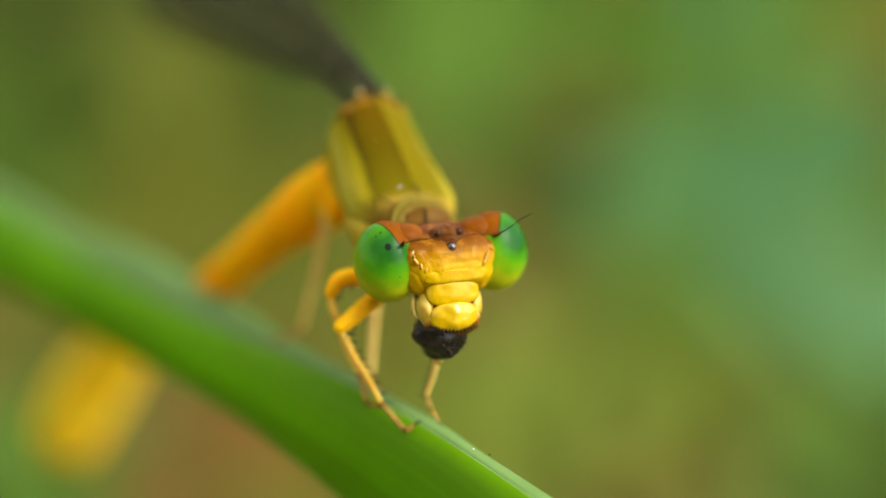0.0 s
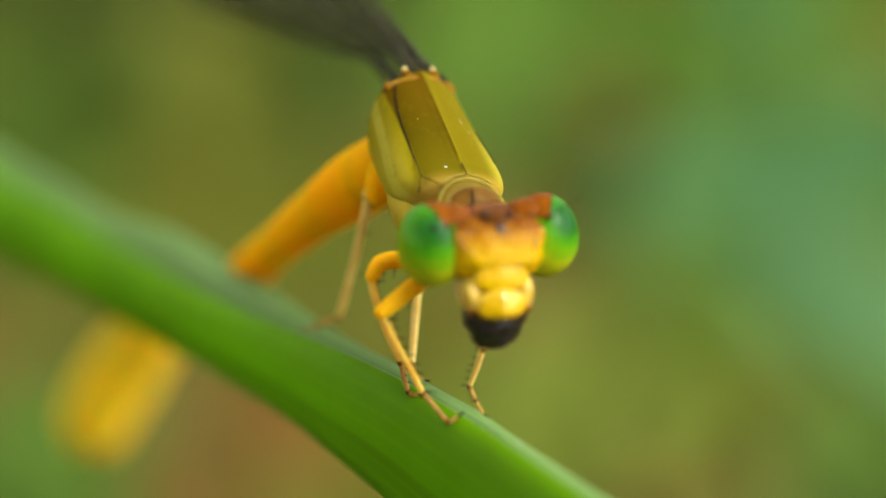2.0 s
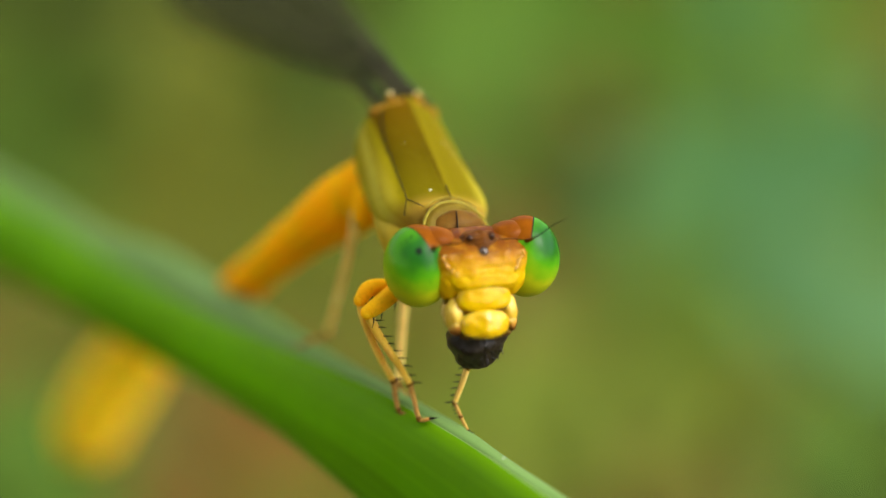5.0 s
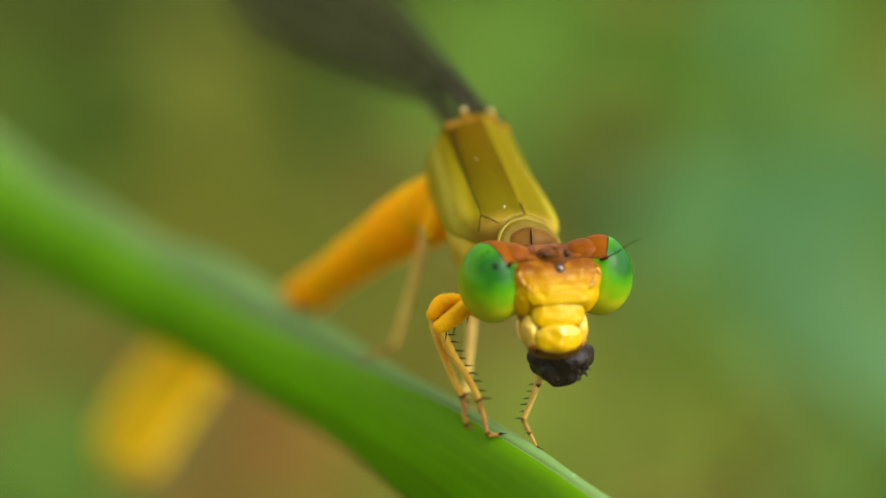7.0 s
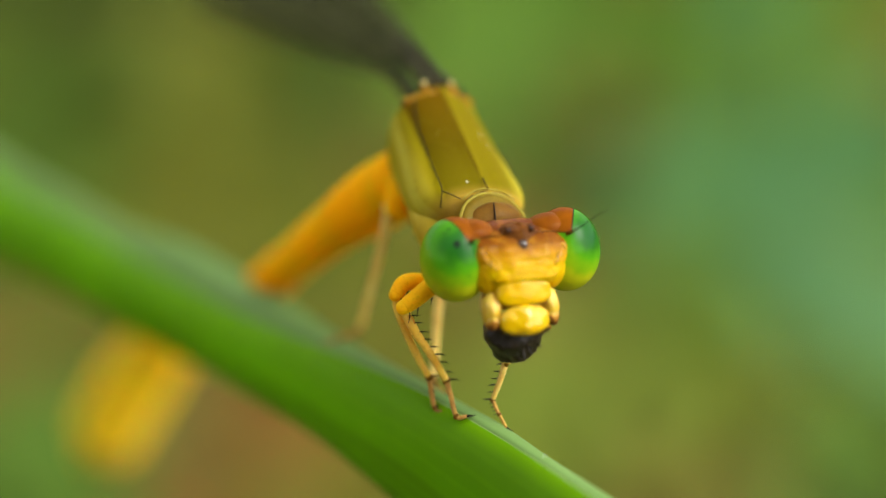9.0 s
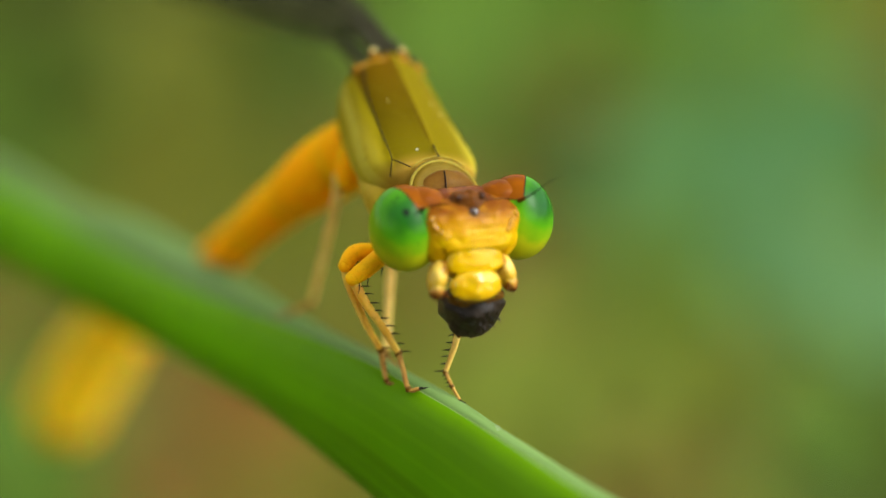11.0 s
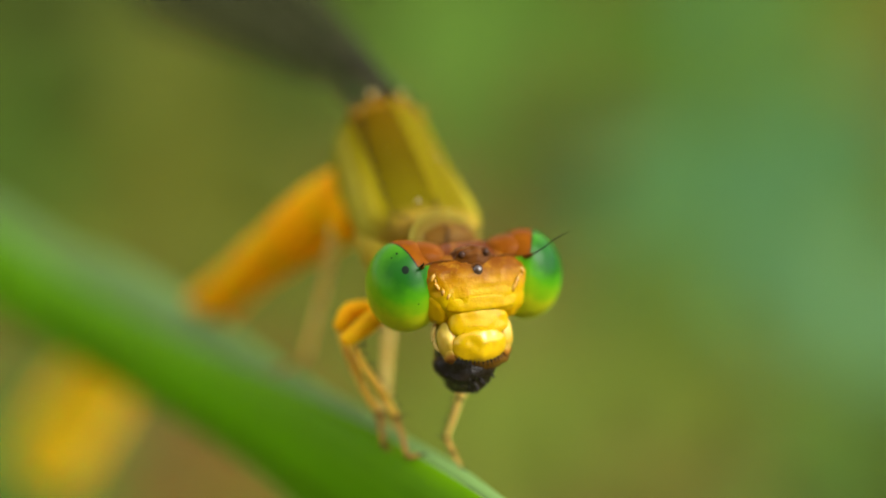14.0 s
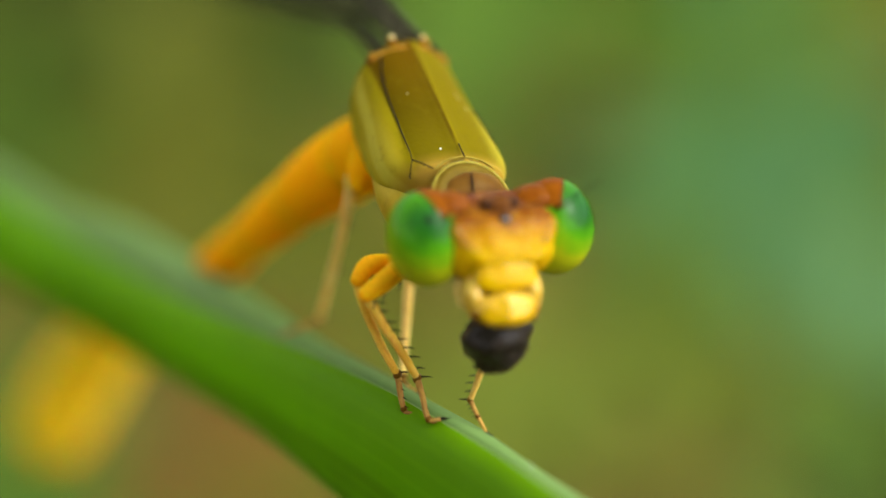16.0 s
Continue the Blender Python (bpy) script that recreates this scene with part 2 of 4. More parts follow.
SIDE_M = cuticle("side_cream", (0.48, 0.35, 0.03), (0.36, 0.25, 0.015), scale=900, rough=0.45)
SCALE_M = cuticle("hinge_scale_pale", (0.7, 0.6, 0.3), (0.55, 0.42, 0.15), rough=0.4)
COLLAR_M = cuticle("collar_olive", (0.16, 0.11, 0.01), (0.11, 0.07, 0.005), rough=0.35)
CAP_M = cuticle("cap_rust", (0.2, 0.056, 0.001), (0.14, 0.036, 0.0006), scale=2500, rough=0.35, spec=0.05, grit=0.2)
AMBER = cuticle("amber_skin", (0.36, 0.17, 0.006), (0.22, 0.08, 0.003), rough=0.3, bump=0.5, spec=0.08)
FOOT_M = cuticle("foot_brown", (0.55, 0.32, 0.07), (0.16, 0.075, 0.018), scale=3000, rough=0.4)
VERTEX_M = cuticle("crown_brown", (0.12, 0.04, 0.004), (0.06, 0.018, 0.002), scale=2500, rough=0.3, bump=0.5)
BLACK = cuticle("black_bristle", (0.015, 0.01, 0.006), (0.008, 0.006, 0.004), rough=0.35, sss=0.0)
OCELLUS_M = Mat("ocellus_lens").done((0.05, 0.026, 0.012), 0.05, coat=0.8, spec=0.6)
SIDE_OCELLUS_M = cuticle("side_ocellus", (0.05, 0.02, 0.008), (0.03, 0.01, 0.004), rough=0.2, spec=0.2)
DOT_M = cuticle("white_speck", (0.85, 0.85, 0.8), (0.7, 0.7, 0.6), sss=0.0)
VEIN_M = cuticle("wing_vein", (0.042, 0.038, 0.016), (0.025, 0.022, 0.01), sss=0.0)
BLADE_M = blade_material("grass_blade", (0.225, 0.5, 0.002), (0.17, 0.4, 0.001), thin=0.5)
RIM_M = blade_material("pale_crease", (0.42, 0.55, 0.2), (0.3, 0.45, 0.12), veins=False)
FOLD_M = blade_material("waxy_leaf_back", (0.22, 0.36, 0.105), (0.17, 0.3, 0.075), veins=False)


# ---- mesh helpers (millimetres in, metres out) ----
def V(p):
    return Vector(p)


def catmull(pts, n):
    """n smooth samples along the points (each a tuple of any length)."""
    p = np.array([pts[0], *pts, pts[-1]], float)
    p[0], p[-1] = 2 * p[1] - p[2], 2 * p[-2] - p[-3]
    out = []
    for u in np.linspace(0, len(pts) - 1 - 1e-6, n):
        i, f = int(u), u - int(u)
        a, b, c, d = p[i : i + 4]
        out.append(0.5 * (2 * b + (c - a) * f + (2 * a - 5 * b + 4 * c - d) * f * f + (3 * b - a - 3 * c + d) * f**3))
    return np.array(out)


def loft(rings, caps=True, closed=True):
    """A skin over rings of equally many points (millimetres)."""
    bm = bmesh.new()
    vs = [[bm.verts.new(V(p) * MM) for p in ring] for ring in rings]
    n = len(vs[0])
    for a, b in zip(vs, vs[1:]):
        for i in range(n if closed else n - 1):
            j = (i + 1) % n
            bm.faces.new((a[i], a[j], b[j], b[i]))
    if caps and closed:
        bm.faces.new(list(reversed(vs[0])))
        bm.faces.new(vs[-1])
    bmesh.ops.recalc_face_normals(bm, faces=bm.faces)
    return bm


def tube_rings(pts, radii, n=24, seg=12, flat=1.0, up=(0, 0, 1)):
    """Rings along a smooth line through pts with the given radii."""
    c = catmull([(*p, r) for p, r in zip(pts, radii)], n)
    rings = []
    for i in range(n):
        d = V(c[min(i + 1, n - 1)][:3]) - V(c[max(i - 1, 0)][:3])
        d.normalize()
        s = d.cross(V(up))
        if s.length < 1e-3:
            s = d.cross(V((1, 0, 0)))
        s.normalize()
        u = s.cross(d)
        r = max(c[i][3], 0.002)
        rings.append([V(c[i][:3]) + s * (r * math.cos(2 * math.pi * k / seg)) + u * (flat * r * math.sin(2 * math.pi * k / seg)) for k in range(seg)])
    return rings


def tube(pts, radii, n=24, seg=12, flat=1.0, up=(0, 0, 1)):
    return loft(tube_rings(pts, radii, n, seg, flat, up))


def blob(center, axes, turn=(0, 0, 0), u=28, v=18, power=1.0, rough=0.0, seed=0.0, freq=2.0):
    """A rounded body with semi-axes, optional lumps."""
    rot = Euler([radians(a) for a in turn]).to_matrix()
    bm = bmesh.new()
    bmesh.ops.create_uvsphere(bm, u_segments=u, v_segments=v, radius=1.0)
    for w in bm.verts:
        p = V([math.copysign(abs(c) ** power, c) for c in w.co])
        if rough:
            p *= 1 + rough * noise.noise(w.co * freq + V((seed, seed, seed)))
        w.co = (V(center) + rot @ V([p[i] * axes[i] for i in range(3)])) * MM
    return bm


def join(*bms):
    """Several pieces of one part in one bmesh."""
    out = bms[0]
    for b in bms[1:]:
        me = bpy.data.meshes.new("piece")
        b.to_mesh(me)
        b.free()
        out.from_mesh(me)
        bpy.data.meshes.remove(me)
    return out


def part(name, bm, material, parent=None, label="", smooth=True, fields=None, m=None, thick=0.0):
    """One mesh object out of a bmesh, under a thing or a part. fields: per-vertex numbers by name, from the place in millimetres."""
    me = bpy.data.meshes.new(name)
    bm.to_mesh(me)
    bm.free()
    me.materials.append(material)
    for p in me.polygons:
        p.use_smooth = smooth
    for key, fn in (fields or {}).items():
        at = me.attributes.new(key, "FLOAT", "POINT")
        at.data.foreach_set("value", [float(fn(v.co / MM)) for v in me.vertices])
    ob = new(name, me)
    if parent:
        ob.parent = parent
    if m is not None:
        ob.matrix_basis = m
    if thick:
        so = ob.modifiers.new("thickness", "SOLIDIFY")
        so.thickness, so.offset = thick * MM, 0.0
    if label:
        ob["label"] = label
    return ob


def mm_pose(x, y, z, rx=0, ry=0, rz=0):
    return pose(x * MM, y * MM, z * MM, rx, ry, rz)


# ---- ground ----
def soil_z(x, y):
    """The soil: flat where the blade grows, then a bank that rises behind it."""
    f = min(1.0, max(0.0, (y - 0.27) / 0.6))
    bumps = 0.008 * noise.noise(V((x * 9, y * 9, 0.3))) * min(1.0, 1.2 * abs(y - 0.04) + abs(x))
    return 0.62 * f - 0.08 * max(0.0, f - 0.8) + bumps


def ground():
    bm = bmesh.new()
    steps = [0.0, 0.06, 0.12, 0.18, 0.24, 0.3, 0.36, 0.42, 0.48, 0.54, 0.6, 0.7, 0.8, 0.9, 1.0, 1.3, 1.8, 3, 6, 15, 50, 200, 600]
    lines = [-v for v in reversed(steps[1:])] + steps
    grid = [[bm.verts.new((x, y, soil_z(x, y))) for y in lines] for x in lines]
    for i in range(len(lines) - 1):
        for j in range(len(lines) - 1):
            bm.faces.new((grid[i][j], grid[i + 1][j], grid[i + 1][j + 1], grid[i][j + 1]))
    return tagged(part("ground", bm, SOIL_M), "mossy brown soil with a bank behind", "ground", kind="structure")


ground()


# ---- the grass blade that carries the insect ----
CREASE = [(-60, 112, 14), (-42, 95, 13), (-28.84, 80.0, 8.2), (-21.08, 71.0, 3.84), (-17.78, 67.0, 2.07), (-14.87, 63.5, 0.89), (-12.18, 60.0, -0.36), (-9.77, 56.8, -1.35), (-7.6, 53.8, -2.1), (-5.64, 51.0, -2.64), (-3.9, 48.6, -3.13), (-2.33, 46.6, -3.64), (-1.45, 45.8, -4.04), (-0.2, 44.6, -4.65), (0.85, 43.4, -5.2), (2.21, 42.0, -5.97), (5.15, 39.5, -7.7), (13, 35, -14), (24, 33, -34), (38, 33, -80), (52, 34, -160), (58, 36, -262)]
UPPER = [(-61, 114, 15), (-43, 97, 14), (-29.5, 81.5, 9.2), (-21.6, 72.5, 4.9), (-18.25, 68.5, 3.1), (-15.3, 65.1, 1.85), (-12.55, 61.6, 0.65), (-10.13, 58.8, 0.1), (-7.89, 55.8, -0.85), (-5.86, 53.0, -1.88), (-4.04, 50.4, -2.8), (-2.4, 48.2, -3.46), (-1.49, 47.2, -3.92), (-0.2, 45.8, -4.48), (0.89, 44.6, -5.14), (2.29, 43.2, -5.9), (5.32, 40.7, -7.67), (13.2, 36.5, -13.8), (25, 34.5, -34), (39, 34, -80), (53, 35, -160), (59, 37, -262)]
LOWER = [(-59.5, 111.0, 10.0), (-41.5, 94.0, 8.8), (-28.41, 79.0, 3.91), (-20.88, 70.48, 0.21), (-17.71, 66.9, -0.93), (-14.9, 63.77, -1.87), (-12.27, 60.6, -2.8), (-9.89, 57.68, -3.58), (-7.74, 54.93, -4.35), (-5.73, 52.02, -5.05), (-4.1, 49.52, -5.89), (-2.48, 47.43, -6.8), (-1.44, 46.6, -7.56), (-0.16, 45.35, -8.44), (0.92, 44.1, -9.19), (2.29, 42.64, -10.15), (5.28, 40.03, -12.46), (11.35, 35.01, -18.57), (20.42, 32.63, -36.76), (34.36, 31.81, -80.84), (48.0, 32.0, -160.0), (54.0, 34.0, -262.0)]


def grass_blade():
    n = 150
    c, u, l = catmull(CREASE, n), catmull(UPPER, n), catmull(LOWER, n)
    rows, across, fold = [], [], []
    for i in range(n):
        C, U, L = V(c[i]), V(u[i]), V(l[i])
        fold.append([C.lerp(U, f) + V((0, 0, 0.12 * math.sin(math.pi * f))) for f in (1, 0.75, 0.5, 0.25, 0)])
        row = [(C, 1.0)]
        face = (L - C).cross(V(c[min(i + 1, n - 1)]) - V(c[max(i - 1, 0)])).normalized()
        if face.y > 0:
            face = -face
        for f in (0.12, 0.25, 0.4, 0.55, 0.7, 0.85, 1.0):
            row.append((C.lerp(L, f) + face * (0.4 * math.sin(math.pi * f ** 0.8)) + V((0, 0, 0.05 * noise.noise(C * 0.25 + V((f * 3, 0, 0))))), 1 - f))
        rows.append([p for p, _ in row])
        across += [a for _, a in row]
    bm = loft(rows, caps=False, closed=False)
    root = tagged(new("grass_blade"), "broad green grass blade with a folded pale upper edge", "grass blade")
    root.matrix_basis = W
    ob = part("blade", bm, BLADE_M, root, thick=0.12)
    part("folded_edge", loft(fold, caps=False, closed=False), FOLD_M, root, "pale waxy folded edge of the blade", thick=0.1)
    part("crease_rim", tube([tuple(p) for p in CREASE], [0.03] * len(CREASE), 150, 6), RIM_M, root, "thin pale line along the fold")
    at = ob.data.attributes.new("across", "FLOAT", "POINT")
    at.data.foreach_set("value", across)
    for x, y, z, dark in ((1.11, 43.0, -4.97, True), (0.73, 43.45, -4.88, False)):
        part("speck", blob((x, y, z), (0.025, 0.025, 0.02), u=10, v=8, rough=0.3, seed=x), BLACK if dark else DOT_M, root, "tiny dark speck" if dark else "tiny white speck")
    return root


blade = grass_blade()

# ---- the damselfly ----
BASE = V((-0.92, 45.4, -4.64))
ROOT = W @ Matrix.Translation(BASE * MM)
fly = tagged(new("damselfly"), "yellow and olive damselfly with green eyes chewing dark prey", "damselfly")
fly.matrix_basis = ROOT
BODY = Matrix.Translation(-BASE * MM)  # parts are written in the frame of the first view


def body_part(name, bm, material, label="", parent=None, **kw):
    return part(name, bm, material, parent or fly, label, m=None if parent else BODY, **kw)


# thorax
LAT, ALONG, OUT = V((0.9, 0.43, 0.0)), V((-0.306, 0.638, 0.705)), V((0.30, -0.63, 0.70))
DORSUM = V((-0.75, 46.0, 1.62))


def ring(center, a, b, w, h, n=40, power=0.86):
    out = []
    for k in range(n):
        t = 2 * math.pi * k / n
        x, y = math.cos(t), math.sin(t)
        out.append(center + a * (w * math.copysign(abs(x) ** power, x)) + b * (h * math.copysign(abs(y) ** power, y)))
    return out


# along the back: station, half width, depth
BACK = [(-0.6, 1.0, 1.2), (-0.35, 1.22, 1.5), (0.0, 1.43, 1.8), (0.4, 1.49, 2.0), (1.0, 1.46, 2.2), (1.7, 1.37, 2.4), (2.4, 1.32, 2.5), (2.9, 1.26, 2.4), (3.3, 1.15, 2.1), (3.52, 0.9, 1.5), (3.62, 0.5, 0.9)]


def thorax():
    rings = []
    low = V((0.25, -0.95, 0.1)).normalized()
    for c, w, h in (((-0.95, 46.8, -0.9), 0.25, 0.25), ((-1.0, 46.8, -0.5), 0.6, 0.6), ((-1.0, 46.7, 0.05), 0.92, 0.85)):
        rings.append(ring(V(c), LAT, low, w, h, 72))
    for s, w, h in BACK:
        rings.append(ring(DORSUM + ALONG * s - OUT * (h / 2), LAT, OUT, w, h / 2, 72))
    bm = loft(catmull_rings(rings, 44))
    for v in bm.verts:
        p = v.co / MM - DORSUM
        if p.dot(OUT) > -0.6:
            v.co += OUT * (MM * 0.055 * math.exp(-((p.dot(LAT) / 0.12) ** 2)))
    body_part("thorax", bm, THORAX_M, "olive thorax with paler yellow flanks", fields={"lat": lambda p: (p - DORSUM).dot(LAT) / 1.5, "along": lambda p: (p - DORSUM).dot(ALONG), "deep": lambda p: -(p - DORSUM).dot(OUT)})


def catmull_rings(rings, n):
    flat = [tuple(c for p in r for c in p) for r in rings]
    return [[V(row[3 * k : 3 * k + 3]) for k in range(len(row) // 3)] for row in catmull(flat, n)]


thorax()


def on_dorsum(lat, s, lift=0.03):
    """A point on the thorax's upper face."""
    stations, widths, depths = zip(*BACK)
    w, h = np.interp(s, stations, widths), np.interp(s, stations, depths)
    x = min(0.999, abs(lat) / w)
    y = (1 - x ** (1 / 0.43)) ** 0.43
    return DORSUM + ALONG * s - OUT * (h / 2) + LAT * lat + OUT * (h / 2 * y + lift)


def suture(pts, r):
    line = catmull(pts, 14)
    body_part("suture", tube([on_dorsum(a, s, 0.03 + 0.12 * max(0.0, 0.6 - s)) for a, s in line], [r] * 14, 28, 6), BLACK, "black seam line on the thorax", parent=None)


suture([(-0.74, 3.4), (-0.88, 2.8), (-0.96, 2.2), (-1.0, 1.6), (-1.04, 0.9), (-1.08, 0.2), (-1.1, -0.2)], 0.018)
suture([(-1.1, -0.2), (-0.94, -0.42), (-0.8, -0.62)], 0.016)
suture([(-1.1, -0.2), (-1.14, -0.35), (-1.14, -0.5)], 0.015)
suture([(1.06, 1.7), (1.16, 1.1), (1.2, 0.5)], 0.014)
suture([(0.0, 0.05), (-0.03, -0.2), (-0.04, -0.42)], 0.018)
for (a, s), r in (((-0.42, 0.0), 0.025), ((-0.6, 1.85), 0.012), ((0.72, 1.45), 0.016), ((0.6, 1.75), 0.013), ((-0.12, 1.8), 0.012), ((0.6, 1.9), 0.012)):
    body_part("speck", blob(on_dorsum(a, s, 0.0), (r, r, r), u=10, v=8), DOT_M, "tiny white speck")

body_part("side_plate", tube([(-2.3, 47.45, 1.75), (-2.13, 46.9, 1.05), (-1.85, 46.4, 0.45), (-1.5, 46.1, -0.3)], [0.3, 0.52, 0.6, 0.45], 26, 20), SIDE_M, "cream-yellow lower side plate")

# wing sockets on top of the thorax
for a, s, r in ((-0.42, 3.62, 0.14), (0.38, 3.66, 0.14), (-0.92, 3.3, 0.14), (0.85, 3.4, 0.14)):
    p = on_dorsum(a, min(s, 3.5), 0.0) + ALONG * (s - min(s, 3.5))
    body_part("wing_socket", join(blob(p, (r * 1.0, r * 0.6, r * 0.6), u=16, v=12, rough=0.4, seed=a), blob(p + LAT * r * 0.7 - OUT * 0.1, (r * 0.7, r * 0.5, r * 0.5), u=12, v=8)), HINGE_M, "yellow-brown wing hinge")
    body_part("hinge_scale", blob(p + ALONG * r * 0.8 + OUT * r * 0.4, (r * 0.5, r * 0.4, r * 0.4), u=12, v=8, rough=0.2), SCALE_M if s > 3.6 else HINGE_M, "pale hinge scale")

for side in (-1, 1):
    body_part("hinge_bar", tube([on_dorsum(f * side, 3.42 - 0.12 * f * f, -0.04) for f in (0.06, 0.3, 0.55, 0.8, 0.98)], [0.05, 0.09, 0.07, 0.1, 0.05], 24, 10), HINGE_M, "rough brown bar along the wing hinges")
body_part("rear_side_plate", tube([(-2.2, 48.5, 2.0), (-2.58, 48.3, 1.45), (-2.85, 48.15, 1.05), (-3.02, 48.05, 0.75)], [0.8, 0.68, 0.48, 0.2], 24, 20), ABDOMEN_M, "orange plate below the abdomen's root")

# prothorax, collar and neck
body_part("prothorax", blob((-0.46, 45.55, 0.42), (0.86, 0.45, 0.7), (15, 0, 25), rough=0.06, u=40, v=28), BROWN, "brown front collar plate")
UPC = V((-0.15, 0.38, 0.91)).normalized()
arc = [V((-0.46, 45.28, 0.52)) + LAT * (0.9 * math.cos(f)) + UPC * (0.86 * math.sin(f)) for f in np.linspace(-0.1, math.pi + 0.1, 12)]
body_part("collar_plate", loft([[V((-0.46, 45.28, 0.52)) + OUT * (0.12 * (1 - r)) + LAT * (0.9 * r * math.cos(f)) + UPC * (0.86 * r * math.sin(f)) for f in np.linspace(-0.1, math.pi + 0.1, 24)] for r in (0.3, 0.55, 0.8, 0.97)], caps=False, closed=False), COLLAR_M, "olive collar plate", thick=0.06)
body_part("collar_seam", tube([(-0.43, 45.0, 0.6), (-0.45, 45.08, 0.86), (-0.48, 45.22, 1.08)], [0.02, 0.018, 0.014], 8, 6), BLACK)
body_part("collar", tube(arc, [0.03] + [0.045] * 10 + [0.03], 40, 10), CREAM, "cream rim of the collar")
for r, lift, skin, name in ((0.97, 0.06, BLACK, "collar_line"), (1.04, 0.1, CREAM, "collar_edge")):
    line = [V((-0.46, 45.28, 0.52)) + ALONG * lift + LAT * (0.93 * r * math.cos(f)) + UPC * (0.88 * r * math.sin(f)) for f in np.linspace(0.75, 2.45, 12)]
    body_part(name, tube(line, [0.006] + [0.02] * 10 + [0.006], 36, 8), skin, "thin dark line behind the collar" if skin is BLACK else "thin cream line behind the collar")
body_part("neck", tube([(-0.1, 44.9, 0.0), (-0.35, 45.5, 0.3), (-0.7, 46.2, 0.4)], [0.5, 0.45, 0.6], 12, 14), BROWN)

# abdomen: ten ringed segments
ABD = [(-1.9, 48.4, 2.0), (-3.3, 49.7, 1.44), (-4.95, 51.6, 0.4), (-6.38, 53.9, -0.62), (-8.5, 59.0, -2.0), (-11.6, 68.5, -2.6), (-12.9, 70.5, -4.0), (-14.5, 72.0, -6.05), (-15.5, 72.9, -7.75), (-15.8, 73.1, -8.2)]
ABR = [0.9, 0.95, 0.72, 0.62, 0.74, 1.1, 1.35, 1.5, 1.35, 0.8]
abd = catmull([(*p, r) for p, r in zip(ABD, ABR)], 101)
for k in range(10):
    seg = abd[10 * k : 10 * k + 11]
    radii = [r * (1 + 0.015 * math.sin(math.pi * i / 10) - (0.006 if i in (0, 10) else 0)) for i, r in enumerate(seg[:, 3])]
    body_part("abdomen_segment", tube([tuple(p) for p in seg[:, :3]], radii, 11, 20), ABDOMEN_M if k < 5 else TAIL_M, "orange abdomen ring" if k < 5 else "yellow abdomen ring")
for sx in (-1, 1):
    tip = V(abd[-1][:3])
    body_part("tail_appendage", tube([tip, tip + V((-0.3 + 0.3 * sx, 0.4, -0.3)), tip + V((-0.5 + 0.3 * sx, 0.8, -0.6))], [0.25, 0.2, 0.05], 10, 8), TAIL_M)

# wings, folded back above the abdomen
def wing(base, mid, tip, width_dir, wmax):
    n, rows = 40, []
    line = catmull([base, mid, tip], n)
    wd = V(width_dir).normalized()
    for i, p in enumerate(line):
        f = i / (n - 1)
        w = wmax * (0.12 + 0.88 * min(1, max(0, (f - 0.12) / 0.45)) ** 0.8) * math.sqrt(max(0.0, 1 - max(0, (f - 0.6) / 0.4) ** 2.2) + 1e-4)
        rows.append([V(p) + wd * (w * k / 6) + V((0, 0, 0.02 * (k % 2))) for k in range(7)])
    ob = body_part("wing", loft(rows, caps=False, closed=False), WING_M, "smoky clear folded wing", thick=0.015)
    lines = [tube([rows[i][k] for i in range(0, n, 3)], [0.06 * (1 - 0.6 * i / n) for i in range(0, n, 3)], 30, 6) for k in (0, 1, 3)]
    spot = rows[int(n * 0.9)][0]
    part("vein", join(*lines), VEIN_M, ob, "dark wing vein")
    part("wing_spot", blob(spot + wd * 0.3, (0.5, 0.5, 0.3), u=10, v=8), VEIN_M, ob, "dark spot near the wing tip")


wing((-1.55, 48.75, 4.2), (-4.6, 56.0, 8.5), (-8.4, 65.0, 13.6), (-0.85, 0.25, -0.25), 4.0)
wing((-1.9, 48.75, 4.15), (-5.0, 56.0, 8.5), (-9.0, 65.0, 13.2), (-0.85, 0.25, -0.3), 4.2)
wing((-2.25, 48.9, 3.85), (-5.5, 56.2, 8.0), (-9.6, 64.5, 12.2), (-0.8, 0.25, -0.35), 3.8)
wing((-1.2, 49.0, 4.0), (-4.9, 56.5, 8.2), (-8.2, 65.2, 13.0), (-0.8, 0.3, -0.35), 3.8)


# legs: each of three rigid parts, upper leg, shin and foot
def hair(parent, q, *tips, r=0.018):
    part("bristle", tube([q, *[q + V(t) for t in tips]], [r, 0.75 * r, 0.2 * r], 6, 5), BLACK, parent)


